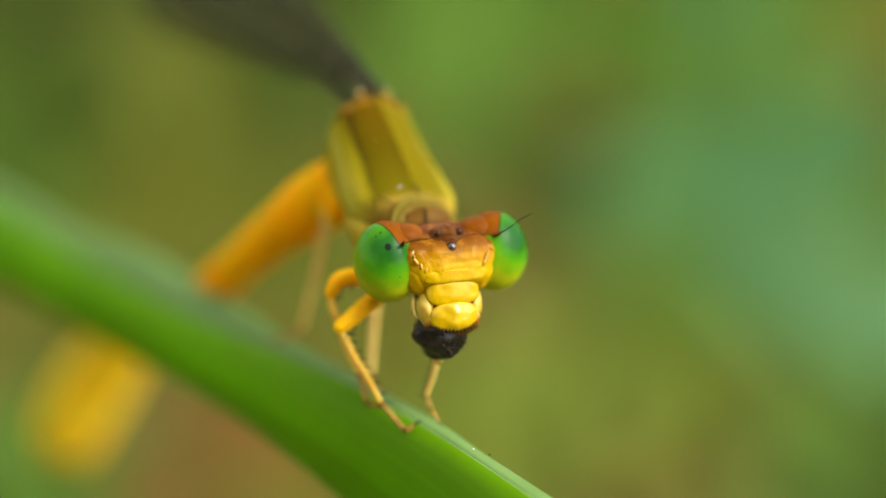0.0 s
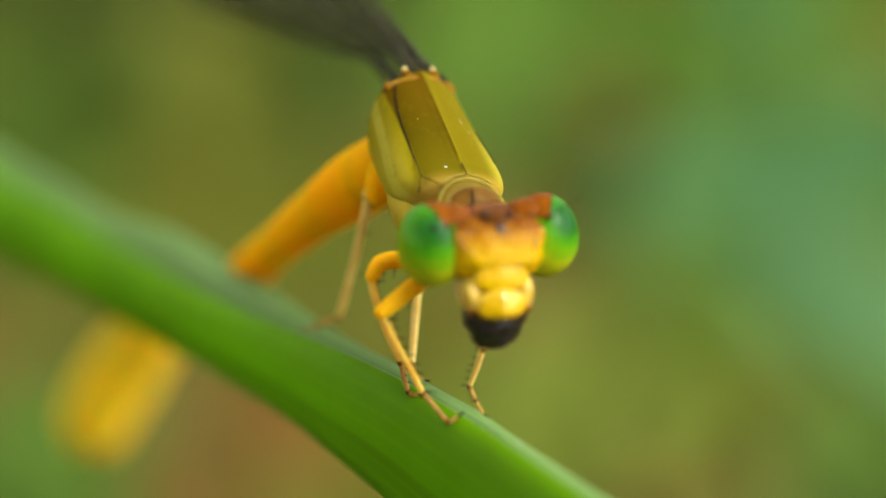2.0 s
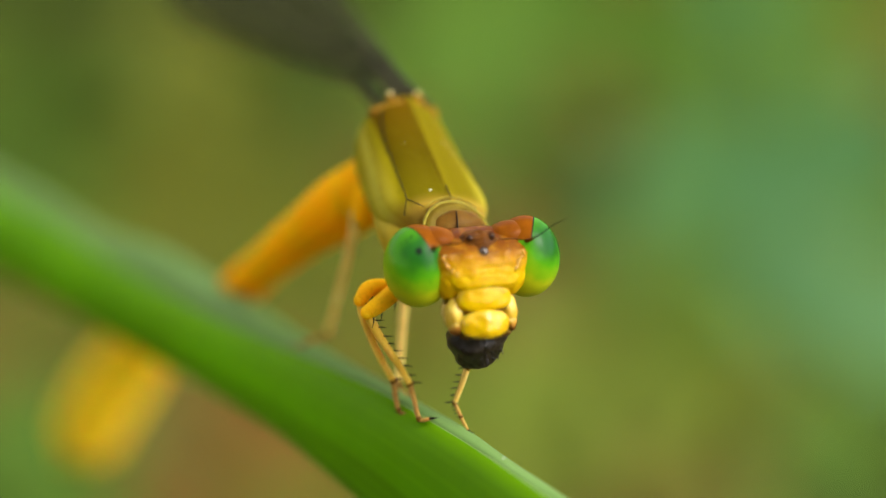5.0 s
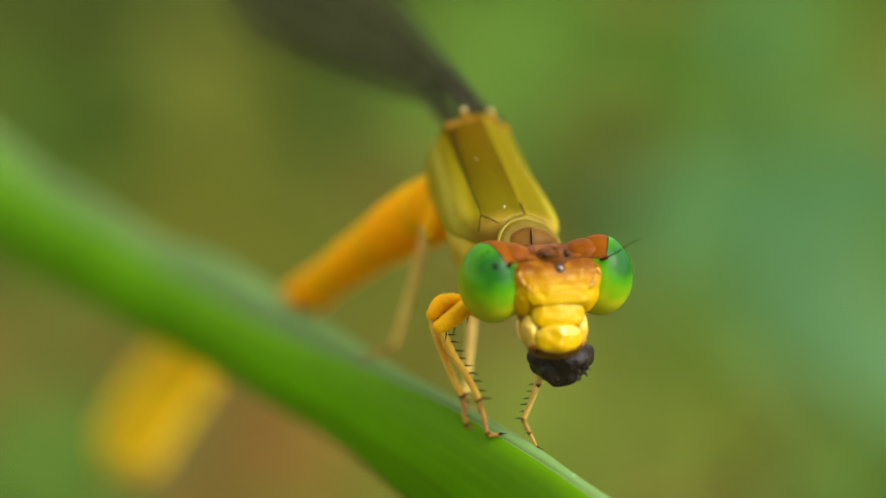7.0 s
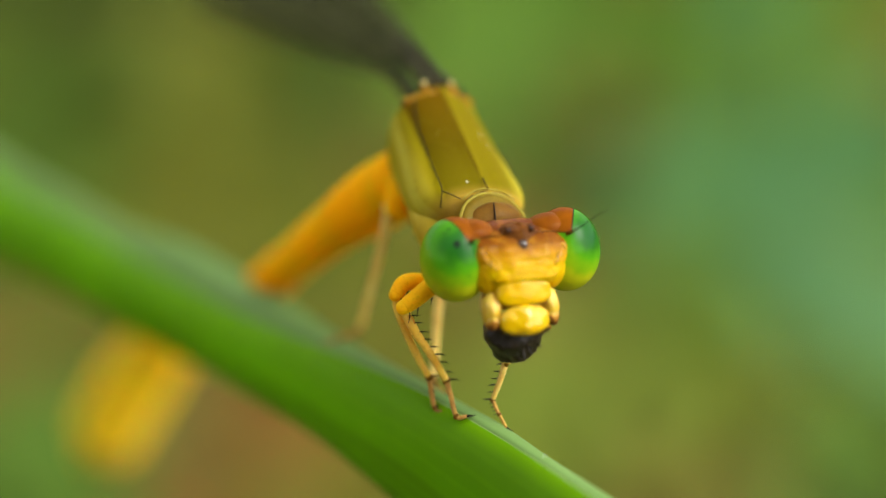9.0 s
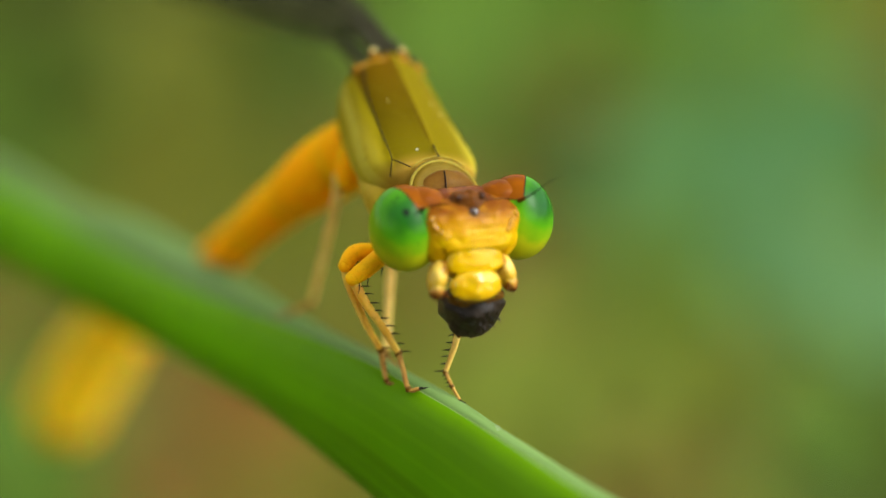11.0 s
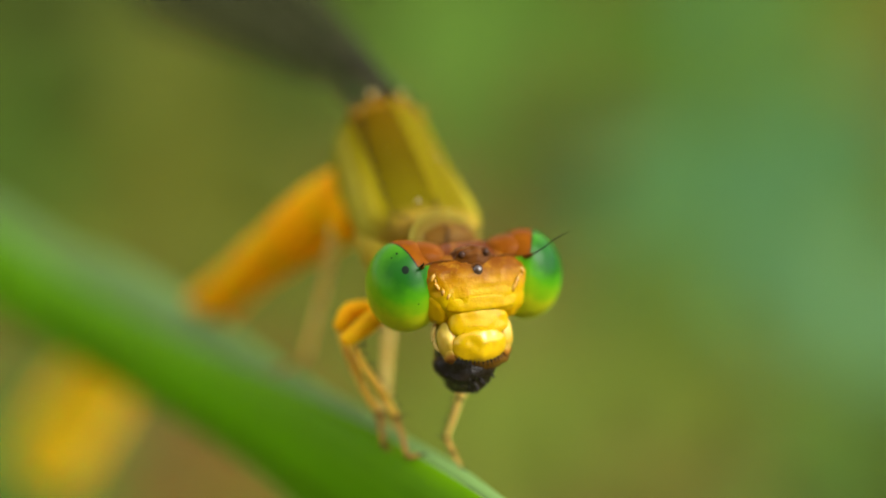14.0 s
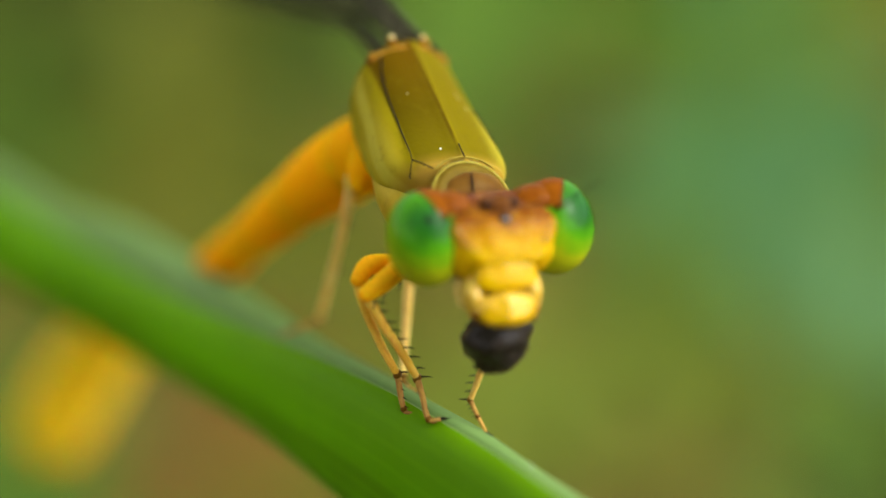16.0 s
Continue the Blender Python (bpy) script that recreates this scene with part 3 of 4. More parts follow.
def leg(femur, shin, toes, thick, skin, shin_skin, spines=0, side=1.0, spine_len=0.2, label="", mark=False):
    """Points along the upper leg, along the shin and along the foot, each part beginning where the last ends."""
    femur, shin, toes = ([V(p) for p in line] for line in (femur, shin, toes))
    nf, ns = len(femur), len(shin)
    upper = body_part("upper_leg", tube(femur, [thick * (1.04 - 0.22 * (k / (nf - 1)) ** 3) for k in range(nf)], 28, 14), skin, label + " upper leg")
    part("knee", blob(femur[-1], (thick * 0.8,) * 3, u=16, v=12), skin, upper)
    low = body_part("shin", tube(shin, [thick * (0.56 - 0.2 * k / (ns - 1)) for k in range(ns)], 26, 12), shin_skin, label + " shin")
    foot = body_part("foot", tube(toes, [thick * 0.33] + [thick * 0.28] * (len(toes) - 2) + [thick * 0.2], 18, 10), FOOT_M, "slender brown-jointed foot")
    part("ankle", blob(toes[0], (thick * 0.44, thick * 0.44, thick * 0.5), u=12, v=8, rough=0.2), BROWN, foot, "dark ankle joint")
    part("foot_joint", blob(toes[-2], (thick * 0.36, thick * 0.36, thick * 0.36), u=12, v=8, rough=0.2), BROWN, foot, "dark joint of the foot")
    end, d = toes[-1], (toes[-1] - toes[-2]).normalized()
    for k in (0.4, 1.6):
        part("claw", tube([end - d * 0.05, end + d * 0.06 + V((0.02 * k, -0.02, 0.03)), end + d * 0.12 + V((0.05 * k, -0.04, 0.05 * k))], [0.035, 0.026, 0.006], 8, 6), BLACK, foot, "dark hooked claw")
    if mark:
        part("shin_mark", blob(shin[0].lerp(shin[1], 0.14) + V((0.02, -0.07, 0)), (thick * 0.42, thick * 0.3, thick * 0.7), u=14, v=10), BROWN, low, "dark spot below the knee")
    for k in range(4):
        q = toes[0].lerp(toes[-2], 0.15 + 0.24 * k)
        hair(foot, q, (0.06 * side, -0.05, -0.03), (0.13 * side, -0.08, -0.05), r=0.015)
    for k in range(3 if skin is ORANGE else 0):
        q = V(catmull([tuple(p) for p in femur], 40)[int(39 * (0.86 - 0.2 * k))]) + V((0.06, -0.08, -thick * 0.85))
        hair(upper, q, (0.0, -0.02, -0.12), (-0.03, -0.02, -0.26), r=0.022)
    line = catmull([tuple(p) for p in shin], 40)
    for k in range(spines):
        f = 0.12 + 0.86 * k / max(1, spines - 1)
        q = V(line[int(f * 39)]) + V((side * thick * 0.5, -0.08, 0))
        a = spine_len * (0.8 + 0.4 * random.random())
        hair(low, q, (side * a * 0.6, -0.03, 0.0), (side * a, -0.05, 0.06 * a - 0.05 * random.random()), r=0.02)
    return upper, low, foot


def frame_of(a, b, e):
    u = (b - a).normalized()
    w = u.cross(e - b).normalized()
    return Matrix((u, w.cross(u), w)).transposed()


def shifted(a, b, c, d, hook=()):
    """The move that takes the stretch from a to b onto the one from c to d."""
    turn = (b - a).rotation_difference(d - c).to_matrix().to_4x4()
    if hook:
        turn = (frame_of(c, d, hook[1]) @ frame_of(a, b, hook[0]).transposed()).to_4x4()
    return BODY @ Matrix.Translation(c * MM) @ turn @ Matrix.Translation(-a * MM)


# the two front legs on one side step once: hip, knee, ankle, last joint, before and after
STEP_A = [V(p) for p in ((-1.7, 46.4, -0.75), (-2.87, 45.3, -1.1), (-2.17, 45.95, -3.22), (-1.97, 46.0, -3.96), (-1.72, 45.9, -4.02))], [V(p) for p in ((-1.7, 46.4, -1.03), (-2.78, 45.3, -1.18), (-2.08, 45.9, -3.12), (-1.9, 46.0, -3.93), (-1.64, 45.9, -3.98))]
STEP_B = [V(p) for p in ((-1.3, 45.6, -0.95), (-2.61, 44.72, -1.95), (-1.6, 45.3, -3.93), (-0.97, 45.0, -4.57), (-0.74, 44.92, -4.44))], [V(p) for p in ((-1.3, 45.7, -0.5), (-2.7, 44.85, -1.52), (-1.58, 45.8, -3.35), (-1.36, 45.45, -4.12), (-1.12, 45.35, -4.15))]
a, b = STEP_A[0], STEP_B[0]
leg_a = leg([a[0], (-2.25, 45.75, -0.7), (-2.68, 45.4, -0.79), a[1]], [a[1], (-2.82, 45.4, -1.55), (-2.5, 45.7, -2.5), a[2]], [a[2], a[3], a[4]], 0.22, ORANGE, LEGORANGE, 3, label="orange bent")
leg_b = leg([b[0], b[0].lerp(b[1], 0.4) + V((0, -0.03, 0.04)), b[0].lerp(b[1], 0.8), b[1]], [b[1], b[1].lerp(b[2], 0.3) + V((-0.03, 0, -0.03)), b[1].lerp(b[2], 0.65), b[2]], [b[2], b[2].lerp(b[3], 0.45), b[3], b[4]], 0.225, ORANGE, LEGORANGE, 9, spine_len=0.21, label="orange bristly")
leg([(-1.6, 48.3, 0.3), (-1.7, 48.45, 0.0), (-1.79, 48.5, -0.41)], [(-1.79, 48.5, -0.41), (-1.87, 47.9, -1.9), (-1.95, 47.4, -3.43)], [(-1.95, 47.4, -3.43), (-1.9, 47.3, -3.6), (-1.6, 47.0, -3.75)], 0.25, STRAW, STRAW, label="straw-coloured slender")
leg([(-2.4, 48.4, 1.5), (-2.85, 48.5, 1.3), (-3.15, 48.5, 1.0)], [(-3.15, 48.5, 1.0), (-3.48, 49.2, -0.4), (-4.02, 50.2, -2.3)], [(-4.02, 50.2, -2.3), (-4.6, 50.2, -2.54), (-5.08, 50.3, -2.74)], 0.24, STRAW, STRAW, 4, label="straw-coloured long")
leg([(0.17, 46.0, -1.22), (0.02, 45.6, -2.0), (-0.14, 45.2, -2.74)], [(-0.14, 45.2, -2.74), (-0.28, 45.4, -3.25), (-0.46, 45.6, -3.76)], [(-0.46, 45.6, -3.76), (-0.3, 45.4, -4.1), (-0.1, 45.3, -4.45)], 0.16, STRAW, STRAW, 6, side=-1.0, spine_len=0.16, label="straw-coloured short", mark=True)

# head, written in its own frame: x to its side, y back, z up
HEAD = mm_pose(-0.05, 44.55, -0.17, 0, -5.4, 18)


HEAD_RINGS = ((0.84, 0.45, 0.0, 0.4), (0.74, 0.78, -0.24, 0.6), (0.58, 0.96, -0.5, 0.6), (0.45, 1.08, -0.72, 0.6), (0.3, 1.22, -0.86, 0.6), (0.1, 1.26, -0.95, 0.6), (-0.15, 1.17, -1.0, 0.6), (-0.38, 1.06, -1.02, 0.6), (-0.56, 0.92, -1.0, 0.55), (-0.7, 0.8, -0.92, 0.5), (-0.78, 0.7, -0.72, 0.5), (-1.1, 0.6, -0.55, 0.45), (-1.3, 0.35, -0.4, 0.2))


def face_y(x, z):
    """Where the head's front lies at that side and height."""
    zs, ws, fs, bs = zip(*reversed(HEAD_RINGS))
    w, yf, yb = (float(np.interp(z, zs, v)) for v in (ws, fs, bs))
    k = min(0.98, abs(x) / (1.03 * w))
    return (yf + yb) / 2 - (yb - yf) / 2 * (1 - k ** (2 / 0.58)) ** 0.29


def front_y(x, z):
    """The foremost of face and eye at that place."""
    k = 1 - ((abs(x) - 1.4) / 0.86) ** 2 - (z / 1.02) ** 2
    return min(face_y(x, z), 0.05 - 0.84 * math.sqrt(max(0.0, k)))


def head_capsule():
    rings = []
    for z, w, yf, yb in HEAD_RINGS:
        rings.append(ring(V((0, (yf + yb) / 2, z)), V((1, 0, 0)), V((0, -1, 0)), w * 1.03, (yb - yf) / 2, 72, 0.58))
    bm = loft(catmull_rings(rings, 56))
    for v in bm.verts:
        p = v.co / MM
        v.co += V((0, -1, 0)) * (MM * (0.05 * noise.noise(p * 4.2) + 0.03 * noise.noise(p * 8.0) + 0.02 * noise.noise(p * 15)) * (1 if p.y < 0 else 0))
    return bm


head = part("head", head_capsule(), HEAD_M, fly, "amber and yellow face with a brown crown", m=BODY @ HEAD)


def plate(center, axes, power=0.7, bend=0.22, lumps=0.03, tilt=0.0, keel=0.0, front=1.0):
    """A face plate that wraps round the front of the head."""
    bm = blob((0, 0, 0), axes, (tilt, 0, 0), u=56, v=36, power=power)
    for v in bm.verts:
        p = v.co / MM
        p.y *= front if p.y < 0 else 1.0
        p.y += bend * p.x * p.x - keel * max(0.0, 1 - abs(p.x) / 0.25) + lumps * noise.noise(p * 5 + V(center) * 3)
        v.co = (p + V(center)) * MM
    return bm


MARKS = {-1: [((-0.2, -0.88, 0.36), 0.2), ((-0.3, -0.6, 0.7), 0.07), ((0.05, -0.89, -0.36), 0.05), ((-0.44, -0.6, 0.62), 0.06)], 1: [((0.9, 0.4, 0.2), 0.05)]}


def eye(sx):
    c, ax = V((1.4 * sx, 0.05, 0.0)), (0.86, 0.84, 1.02)
    n = V((-sx, 0.34, 0.236))
    edge = n.dot(V((1.22 * sx, -0.8, 0.2)))
    core = V((-0.15, -0.9, 0.25) if sx < 0 else (0.5, -0.8, 0.25)).normalized()
    fields = {
        "cap": lambda p: n.dot(p + c) - edge,
        "low": lambda p: p.z - 0.42,
        "up": lambda p: 0.42 * p.z / 1.02 + 1.05 * (0.58 - (p.normalized() - core).length),
        "mark": lambda p: max([1 - (V((p.x / ax[0], p.y / ax[1], p.z / ax[2])).normalized() - V(q).normalized()).length / r for q, r in MARKS[sx]]),
    }
    return part("eye", blob((0, 0, 0), ax, u=180, v=120), EYE_M, head, "green compound eye with a rust-brown cap", fields=fields, m=Matrix.Translation(c * MM))


for sx in (-1, 1):
    eye(sx)

# crown with three simple eyes
part("crown", blob((0, -0.46, 0.42), (0.52, 0.36, 0.34), (25, 0, 0), rough=0.16, freq=3.0, u=40, v=28), VERTEX_M, head, "brown hump that holds the simple eyes")
for p, r, skin in (((0.0, -0.86, 0.22), 0.125, OCELLUS_M), ((-0.28, -0.72, 0.58), 0.085, SIDE_OCELLUS_M), ((0.28, -0.72, 0.58), 0.085, SIDE_OCELLUS_M)):
    part("simple_eye", blob((0, 0, 0), (r, r, r), u=20, v=14), skin, head, "glossy dark simple eye", m=Matrix.Translation(V(p) * MM))
    rim = [V(p) + V((1.15 * r * math.cos(f), 0.03, 1.15 * r * math.sin(f))) for f in np.linspace(0, 2 * math.pi, 14)]
    part("simple_eye_rim", tube(rim, [0.022] * 14, 28, 6), VERTEX_M, head, "dark rim")
for sx in (-1, 1):
    b = V((1.2 * sx, front_y(1.2, 0.4) - 0.04, 0.4))
    seam = [(0.42 * sx, 0.48), (0.7 * sx, 0.48), (0.95 * sx, 0.46), (1.18 * sx, 0.42)]
    part("crown_seam", tube([(x, front_y(x, z) - 0.01, z) for x, z in seam], [0.012, 0.034, 0.03, 0.02], 18, 6), VERTEX_M, head, "dark seam from crown to antenna")
    part("eye_cap", blob((0.96 * sx, 0.0, 0.49), (0.64, 0.58, 0.44), (0, -6 * sx, 0), u=36, v=24, rough=0.05, seed=2.0), CAP_M, head, "rust-brown swelling between crown and eye")
    part("antenna_base", tube([b + V((0, 0.2, 0)), b, b + V((0.04 * sx, -0.12, 0.02)), b + V((0.06 * sx, -0.2, 0.05))], [0.06, 0.05, 0.04, 0.032], 10, 10), VERTEX_M, head)
    reach = (V((0.25, -0.36, 0.16)), V((0.55, -0.5, 0.36)), V((0.85, -0.6, 0.48))) if sx > 0 else (V((-0.05, -0.26, 0.06)), V((-0.08, -0.36, 0.1)), V((-0.1, -0.46, 0.12)))
    part("antenna", tube([b + V((0.06 * sx, -0.2, 0.05)), *[b + q for q in reach]], [0.022, 0.016, 0.011, 0.004], 16, 6), BLACK, head, "thin black antenna")

# glossy beads along both sides of the brow
beads = random.Random(5)
for sx in (-1, 1):
    for k in range(5):
        x, z = (1.0 - 0.05 * k + beads.uniform(-0.06, 0.06)) * sx, 0.14 - 0.1 * k + beads.uniform(-0.03, 0.03)
        r = beads.uniform(0.035, 0.07)
        part("face_bead", blob((x, face_y(x, z) - 0.01, z), (r * 0.8, r * 0.6, r * 1.5), (0, beads.uniform(-40, 40), 0), u=12, v=8, rough=0.3, seed=k), BEAD_M, head, "small glossy bead on the brow")

# face plates and mouth
part("face_plate", plate((0, -0.93, -0.48), (0.8, 0.24, 0.17), 0.5, 0.12, 0.03, 0, 0, 0.5), YELLOW, head, "yellow ledge across the face")
part("lower_face_plate", plate((-0.06, -0.88, -0.9), (0.68, 0.3, 0.31), 0.65, 0.2, 0.03, -6, 0.02, 0.45), LABRUM_M, head, "glossy yellow lower face plate")
part("lip_fold", tube([(-0.6, -0.84, -1.17), (-0.3, -0.93, -1.2), (0.0, -0.96, -1.2), (0.25, -0.93, -1.2), (0.46, -0.86, -1.18)], [0.045, 0.028, 0.02, 0.026, 0.02], 24, 8), VERTEX_M, head, "dark fold above the lip")
LIP = V((-0.1, -0.82, -1.5))
lip = part("lip", plate((0, -0.1, 0), (0.62, 0.33, 0.36), 0.85, 0.25, 0.03, -12, 0.06, 0.55), LIP_M, head, "shiny yellow upper lip", m=Matrix.Translation(LIP * MM))
hairs = []
for k in range(13):
    f = -0.95 + 1.9 * k / 12
    q = V((0.58 * math.sin(f), -0.2 + 0.12 * f * f, -0.3 * math.cos(f)))
    hairs.append(tube([q, q + V((0.05 * f, -0.03, -0.06)), q + V((0.09 * f, -0.02, -0.15))], [0.02, 0.015, 0.004], 5, 5))
fringe = part("lip_bristles", join(*hairs), BLACK, head, "short dark bristles under the lip", m=Matrix.Translation(LIP * MM))
for sx in (-1, 1):
    part("cheek", blob((0.84 * sx, -0.36, -0.4), (0.34, 0.46, 0.5), (0, 14 * sx, 0), rough=0.1, u=32, v=22), YELLOW, head, "glossy pale-yellow cheek under the eye")
jaws = []
for sx in (-1, 1):
    j = part("jaw", join(blob((0.1 * sx, 0.08, -0.42), (0.23, 0.32, 0.42), (0, 8 * sx, 0), rough=0.1), blob((0.06 * sx, 0.0, -0.68), (0.18, 0.22, 0.24), rough=0.15)), JAW_M, head, "cream-yellow jaw beside the lip", m=mm_pose(0.5 * sx - 0.08, -0.62, -0.85))
    part("jaw_front", blob((0.05 * sx, 0.04, -0.22), (0.15, 0.25, 0.26), (0, 12 * sx, 0), rough=0.12), AMBER, j, "amber front of the jaw")
    part("jaw_tooth", tube([(0.02 * sx, -0.1, -0.58), (-0.06 * sx, -0.18, -0.7), (-0.16 * sx, -0.22, -0.82)], [0.045, 0.04, 0.012], 10, 8), VERTEX_M, j, "dark tooth of the jaw")
    jaws.append((sx, j))
    if sx > 0:
        continue
    root = part("mouth_feeler", tube([(0.8 * sx, -0.2, -0.85), (0.96 * sx, -0.35, -1.05), (1.0 * sx, -0.46, -1.28), (0.94 * sx, -0.54, -1.46)], [0.07, 0.06, 0.045, 0.015], 16, 8), FEELER_M, head, "pale hairy mouth feeler")
    for k in range(5):
        q = V((0.98 * sx, -0.42, -1.08 - 0.08 * k))
        part("feeler_hair", tube([q, q + V((0.06 * sx, -0.08, -0.1)), q + V((0.08 * sx, -0.12, -0.22))], [0.01, 0.008, 0.002], 5, 5), CREAM, root)
part("lower_lip", blob((0, -0.54, -1.74), (0.67, 0.38, 0.24), rough=0.15), BROWN, head, "brown lower lip behind the prey")


def prey():
    bm = blob((0, 0, 0), (0.66, 0.8, 0.6), u=64, v=44, power=0.95, rough=0.2, freq=1.7, seed=3.0)
    for v in bm.verts:
        p = v.co / MM
        k = 1.0 + 0.36 * p.z / 0.6
        q = p.copy()
        q.x, q.y = p.x * k, p.y * k
        q += p.normalized() * (0.03 * noise.noise(p * 9))
        v.co = q * MM
    return bm


FOOD = V((-0.22, -0.08, -2.0))
food = part("prey_lump", prey(), FOOD_M, head, "black wet lump of chewed prey", m=Matrix.Translation(FOOD * MM))
for k in range(14):
    f, g = random.uniform(-2.6, -0.5), random.uniform(-1.1, -0.2)
    q = V((0.62 * math.cos(f) * math.cos(g), 0.83 * math.sin(f) * math.cos(g), 0.52 * math.sin(g)))
    q.x, q.y = q.x * (1 + 0.36 * q.z), q.y * (1 + 0.36 * q.z)
    part("shred", tube([q * 0.9, q * 1.03, q * 1.08 + V((0, 0, -0.1 * random.random()))], [0.05, 0.025, 0.006], 6, 6), FOOD_M, food)


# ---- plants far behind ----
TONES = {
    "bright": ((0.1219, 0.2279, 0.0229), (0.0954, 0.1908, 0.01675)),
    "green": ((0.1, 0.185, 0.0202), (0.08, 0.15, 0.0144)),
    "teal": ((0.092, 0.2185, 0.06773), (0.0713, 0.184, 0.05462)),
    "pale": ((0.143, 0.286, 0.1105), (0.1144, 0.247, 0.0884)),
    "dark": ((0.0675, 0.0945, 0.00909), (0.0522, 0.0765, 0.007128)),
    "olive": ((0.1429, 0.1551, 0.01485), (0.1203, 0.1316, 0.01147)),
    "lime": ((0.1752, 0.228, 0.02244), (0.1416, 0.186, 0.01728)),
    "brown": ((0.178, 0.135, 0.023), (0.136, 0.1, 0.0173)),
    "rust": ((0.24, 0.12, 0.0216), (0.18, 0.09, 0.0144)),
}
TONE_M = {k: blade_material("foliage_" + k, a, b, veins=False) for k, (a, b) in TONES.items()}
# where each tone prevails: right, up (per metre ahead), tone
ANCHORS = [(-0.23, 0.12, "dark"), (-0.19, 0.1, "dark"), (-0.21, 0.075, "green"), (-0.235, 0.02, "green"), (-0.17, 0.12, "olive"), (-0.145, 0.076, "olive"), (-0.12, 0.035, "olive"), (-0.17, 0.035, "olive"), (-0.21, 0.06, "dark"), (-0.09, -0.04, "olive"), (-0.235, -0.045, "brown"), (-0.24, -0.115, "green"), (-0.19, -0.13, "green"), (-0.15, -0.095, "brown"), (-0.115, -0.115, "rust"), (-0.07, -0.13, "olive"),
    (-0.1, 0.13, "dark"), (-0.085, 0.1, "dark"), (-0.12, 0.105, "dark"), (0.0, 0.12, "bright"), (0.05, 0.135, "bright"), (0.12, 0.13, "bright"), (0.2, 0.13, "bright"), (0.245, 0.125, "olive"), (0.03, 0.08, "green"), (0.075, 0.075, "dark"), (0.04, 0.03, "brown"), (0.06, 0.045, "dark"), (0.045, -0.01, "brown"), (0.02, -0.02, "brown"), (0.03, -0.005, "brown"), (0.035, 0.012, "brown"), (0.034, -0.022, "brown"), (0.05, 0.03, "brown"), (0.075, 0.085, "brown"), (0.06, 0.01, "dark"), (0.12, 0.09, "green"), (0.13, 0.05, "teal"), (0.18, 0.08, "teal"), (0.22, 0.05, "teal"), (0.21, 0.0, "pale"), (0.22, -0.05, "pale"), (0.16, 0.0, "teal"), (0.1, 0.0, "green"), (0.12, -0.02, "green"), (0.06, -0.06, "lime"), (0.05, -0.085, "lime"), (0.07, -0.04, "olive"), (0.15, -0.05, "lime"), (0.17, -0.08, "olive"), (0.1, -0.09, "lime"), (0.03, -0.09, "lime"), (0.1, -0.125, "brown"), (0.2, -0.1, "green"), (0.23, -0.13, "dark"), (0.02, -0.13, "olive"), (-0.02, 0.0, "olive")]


def leaf_mesh(length, width, bend):
    rows = []
    for i in range(7):
        f = i / 6
        w = width * math.sin(math.pi * min(1, 0.03 + 0.97 * f) ** 0.8) + 0.3
        z = bend * f * f * length
        rows.append([V((w * k, f * length, -z - 0.18 * w * (1 - abs(k)))) for k in (-0.5, 0, 0.5)])
    return loft(rows, caps=False, closed=False)


LEAVES = {k: [] for k in TONES}


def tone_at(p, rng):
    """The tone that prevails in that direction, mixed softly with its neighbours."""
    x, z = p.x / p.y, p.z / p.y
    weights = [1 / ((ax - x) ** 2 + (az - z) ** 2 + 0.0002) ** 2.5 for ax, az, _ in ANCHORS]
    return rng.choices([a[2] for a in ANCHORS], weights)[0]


def weed(x, y, rng):
    """A low rosette of leaves that lies against the bank."""
    root = tagged(new("weed"), "low leafy weed growing on the bank, out of focus", "weed", "weeds on the bank")
    root.location = (x, y, soil_z(x, y))
    part("stem", tube([(0, 0, -4), (1, -2, 5), (0, -4, 12)], [2.0, 1.6, 0.8], 8, 7), TONE_M["olive"], root)
    for k in range(16):
        turn = 137.5 * k + rng.uniform(-20, 20)
        r = 3 + 1.6 * k
        c = V((r * math.cos(radians(turn)), 0, r * math.sin(radians(turn))))
        at = V((c.x, c.z * 0.7 - 5 - 0.5 * (16 - k), c.z * 0.7 + 5 + 0.5 * (16 - k)))
        m = mm_pose(at.x, at.y, at.z, 45 + rng.uniform(-18, 18), rng.uniform(-18, 18), 0) @ pose(0, 0, 0, 0, 0, turn - 90)
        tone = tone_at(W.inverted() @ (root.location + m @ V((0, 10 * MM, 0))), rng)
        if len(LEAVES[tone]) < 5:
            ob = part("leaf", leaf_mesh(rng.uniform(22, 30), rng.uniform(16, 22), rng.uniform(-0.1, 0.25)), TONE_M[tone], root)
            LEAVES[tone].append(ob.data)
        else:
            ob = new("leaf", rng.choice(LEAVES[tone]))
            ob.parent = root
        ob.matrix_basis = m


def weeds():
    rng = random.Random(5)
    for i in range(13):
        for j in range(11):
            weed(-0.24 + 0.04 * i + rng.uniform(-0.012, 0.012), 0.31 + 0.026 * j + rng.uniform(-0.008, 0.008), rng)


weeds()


# ---- unseen shrubs added beside and behind the camera, to shade that side and darken the insect's gloss ----
BLOCKER_M = blade_material("light_blocker_leaf", (0.07, 0.14, 0.03), (0.04, 0.09, 0.02), veins=False, thin=0.3)
BARK_M = Mat("bark")
BARK_M.bump(BARK_M.noise(300, 6), 0.7, 0.002)
BARK_M = BARK_M.done(BARK_M.ramp(BARK_M.noise(90, 5), [(0.3, (0.08, 0.055, 0.035)), (0.7, (0.17, 0.13, 0.09))]), 0.85)


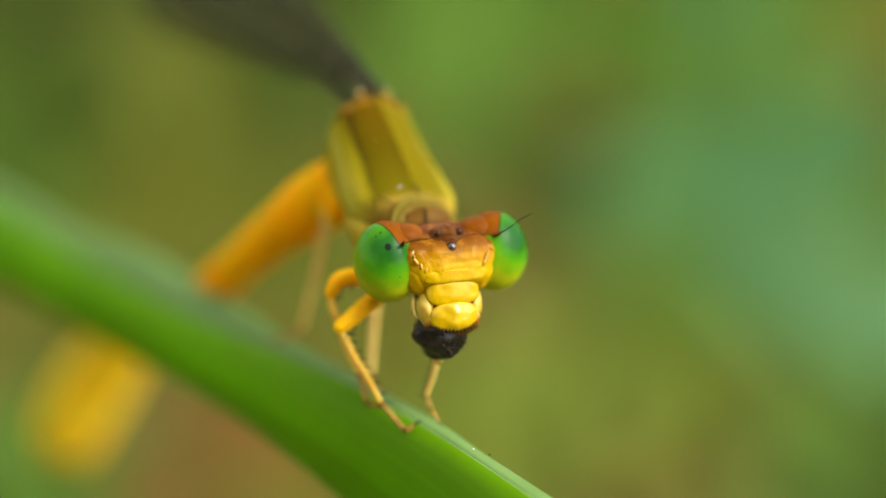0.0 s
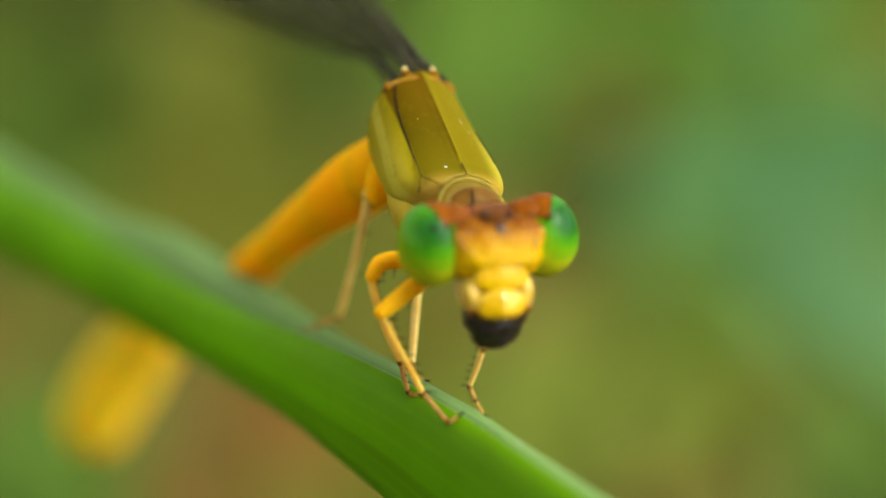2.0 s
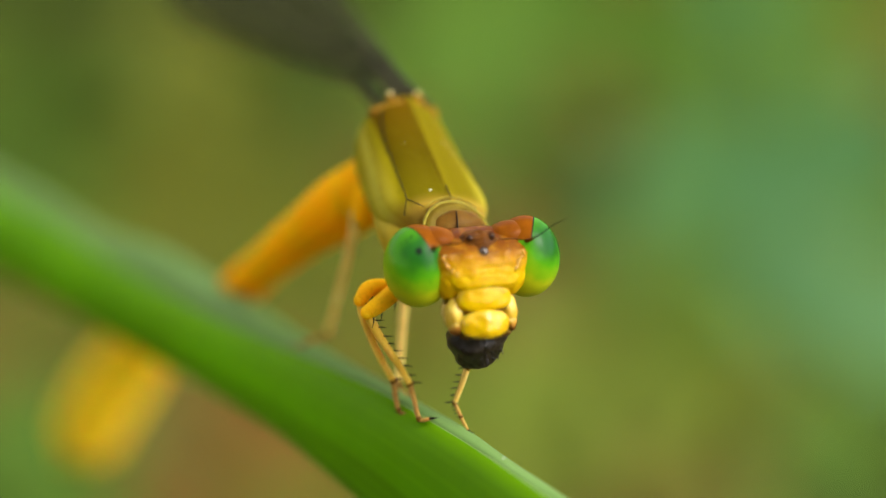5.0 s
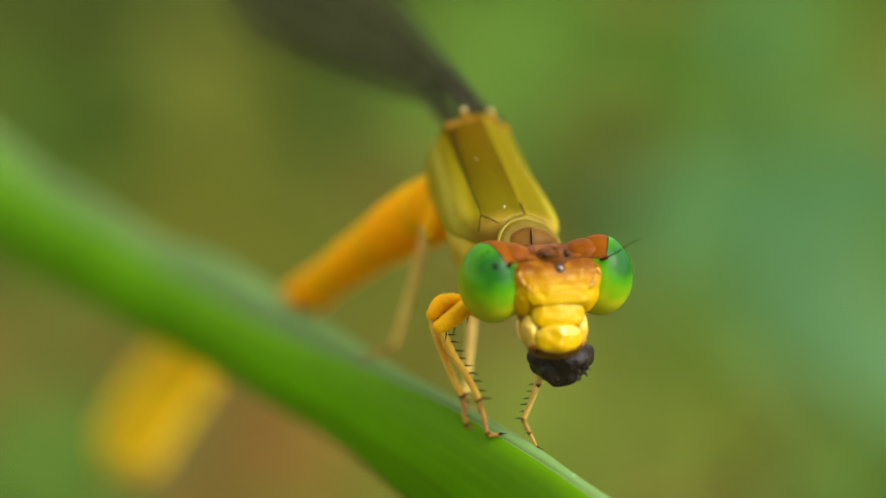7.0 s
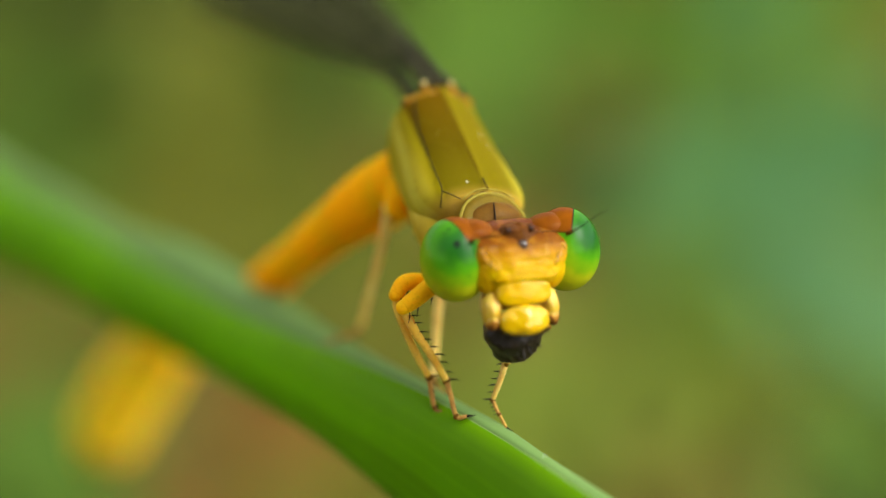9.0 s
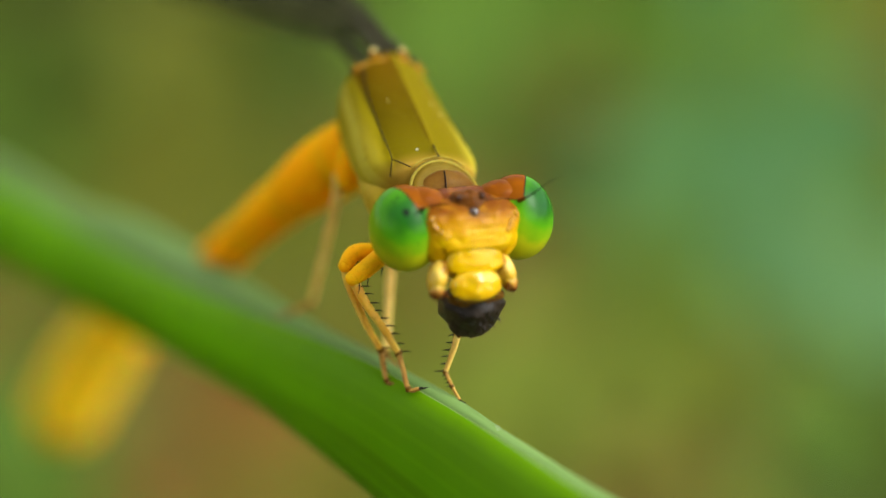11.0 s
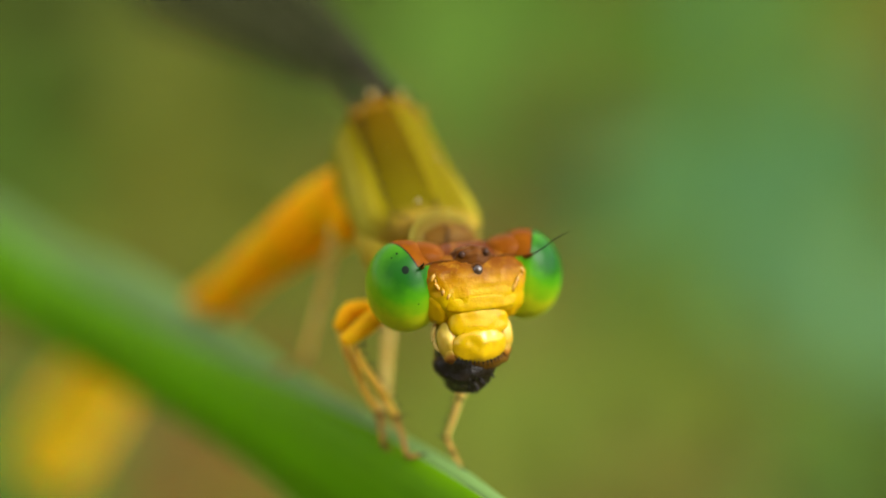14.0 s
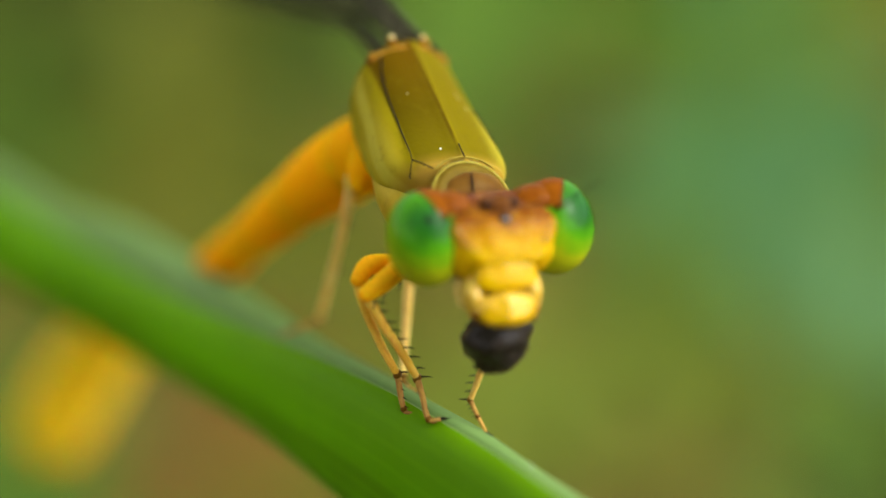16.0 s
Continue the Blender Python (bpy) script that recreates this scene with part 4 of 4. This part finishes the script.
def shrub(x, y, height, spread, rng):
    root = tagged(new("shrub"), "unseen dark green shrub added to block light from the camera's side", "shrub", "shrubs round the clearing")
    root.location = (x, y, soil_z(x, y))
    h, w = height * 1000, spread * 1000
    part("trunk", tube([(0, 0, -20), (10, 5, h * 0.3), (-15, 10, h * 0.6), (0, 0, h * 0.9)], [16, 13, 8, 3], 20, 8), BARK_M, root)
    pieces = []
    for k in range(7):
        a, z = k * 2.4, h * (0.2 + 0.09 * k)
        tip = V((math.cos(a) * w * 0.8, math.sin(a) * w * 0.8, z + h * 0.2))
        part("limb", tube([(0, 0, z), tip * 0.5 + V((0, 0, z * 0.45)), tip], [7, 5, 2], 10, 6), BARK_M, root)
    me = bpy.data.meshes.new("foliage")
    verts, faces = [], []
    for k in range(900):
        a, f, z = rng.uniform(0, 6.283), rng.random() ** 0.5, rng.random()
        r = w * f * (0.55 + 0.45 * math.sin(math.pi * (0.12 + 0.8 * z))) * (0.85 + 0.3 * noise.noise(V((a * 2, z * 4, x))))
        c = V((math.cos(a) * r, math.sin(a) * r, h * (0.06 + 0.98 * z)))
        rot = Euler((rng.uniform(-0.9, 0.9), rng.uniform(-0.9, 0.9), rng.uniform(0, 6.28))).to_matrix()
        s = rng.uniform(28, 48)
        n = len(verts)
        verts += [(c + rot @ V(q) * s) * MM for q in ((0, -1, 0), (0.42, -0.2, 0.12), (0.36, 0.4, 0.1), (0, 1, -0.1), (-0.36, 0.4, 0.1), (-0.42, -0.2, 0.12), (0, 0, 0))]
        faces += [(n + 6, n + i, n + (i + 1) % 6) for i in range(6)]
    me.from_pydata(verts, [], faces)
    me.materials.append(BLOCKER_M)
    ob = tagged(new("foliage", me), kind="stuff")
    ob.parent = root


shrub_rng = random.Random(11)
for x, y, h, w in ((-0.3, -0.85, 0.9, 0.36), (0.15, -0.9, 0.8, 0.34), (-0.1, -1.3, 1.1, 0.4)):
    shrub(x, y, h, w, shrub_rng)


# ---- what moves: lip, jaws and the lump of prey ----
# seconds, lip's drop, prey's side shift and drop, jaw's opening in degrees
CHEW = [
    (0.0, 0.03, 0.0, 0.0, 2), (0.5, -0.07, 0.15, 0.05, 3), (1.0, -0.16, 0.25, -0.05, 9), (1.5, -0.13, 0.12, -0.05, 11), (2.0, -0.02, 0.12, -0.03, 4), (2.5, 0.05, 0.2, -0.05, 4), (3.0, 0.07, -0.08, 0.1, 2), (3.5, 0.03, 0.0, 0.35, 3), (4.0, 0.02, -0.04, 0.25, 2), (4.5, -0.12, -0.06, -0.06, 6), (4.7, -0.1, -0.02, -0.02, 11), (5.2, 0.0, 0.15, -0.1, 3), (6.0, -0.08, 0.2, -0.05, 7),
    (7.0, 0.05, 0.42, -0.12, 3), (7.5, 0.09, 0.14, 0.02, 3), (8.0, 0.04, 0.15, 0.06, 2), (8.5, -0.17, 0.0, 0.05, 3), (8.7, -0.06, 0.06, 0.0, 10), (9.2, -0.05, 0.05, -0.02, 5), (10.0, 0.03, 0.15, -0.08, 3), (11.0, 0.04, 0.18, -0.12, 12), (11.3, -0.02, 0.08, 0.0, 5), (11.5, -0.11, 0.03, 0.0, 12), (12.0, -0.01, 0.02, 0.18, 4), (12.5, -0.01, 0.06, 0.22, 2), (13.0, 0.03, -0.02, 0.15, 2), (13.5, 0.1, 0.08, 0.06, 3), (14.0, 0.11, 0.02, 0.08, 3), (14.5, 0.11, -0.05, 0.22, 4), (15.0, 0.06, 0.04, 0.18, 3), (15.3, -0.06, -0.03, 0.1, 12), (15.5, 0.03, 0.0, 0.08, 3), (16.0, -0.08, 0.08, -0.35, 3),
]


def motions():
    walk(focus, [(t, W @ mm_pose(0, y, 0)) for t, y in FOCUS])
    walk(lip, [(t, mm_pose(LIP.x, LIP.y, LIP.z + dz, 60 * dz, 0, 0)) for t, dz, *_ in CHEW])
    walk(food, [(t, mm_pose(FOOD.x + fx, FOOD.y, FOOD.z + fz, 40 * fz, 70 * fx, 110 * fx)) for t, _, fx, fz, _ in CHEW])
    for parts, (before, after) in ((leg_a, STEP_A), (leg_b, STEP_B)):
        after = list(after)
        for k in range(3):  # each part keeps its length
            end = after[k] + (after[k + 1] - after[k]).normalized() * (before[k + 1] - before[k]).length
            after = after[: k + 1] + [p + end - after[k + 1] if i < 1 else p for i, p in enumerate(after[k + 1 :])]
        for k, p in enumerate(parts):
            moved = shifted(before[k], before[k + 1], after[k], after[k + 1], (before[4], after[4]) if k == 2 else ())
            walk(p, [(0, BODY), (4.35, BODY), (4.6, moved), (16, moved)])
    walk(fringe, [(t, mm_pose(LIP.x, LIP.y, LIP.z + dz, 60 * dz, 0, 0)) for t, dz, *_ in CHEW])
    for sx, j in jaws:
        walk(j, [(t, mm_pose((0.48 + 0.01 * o) * sx - 0.08, -0.62, -0.85, 0, -2.0 * (o - 2) * sx, 0)) for t, _, _, _, o in CHEW])


motions()
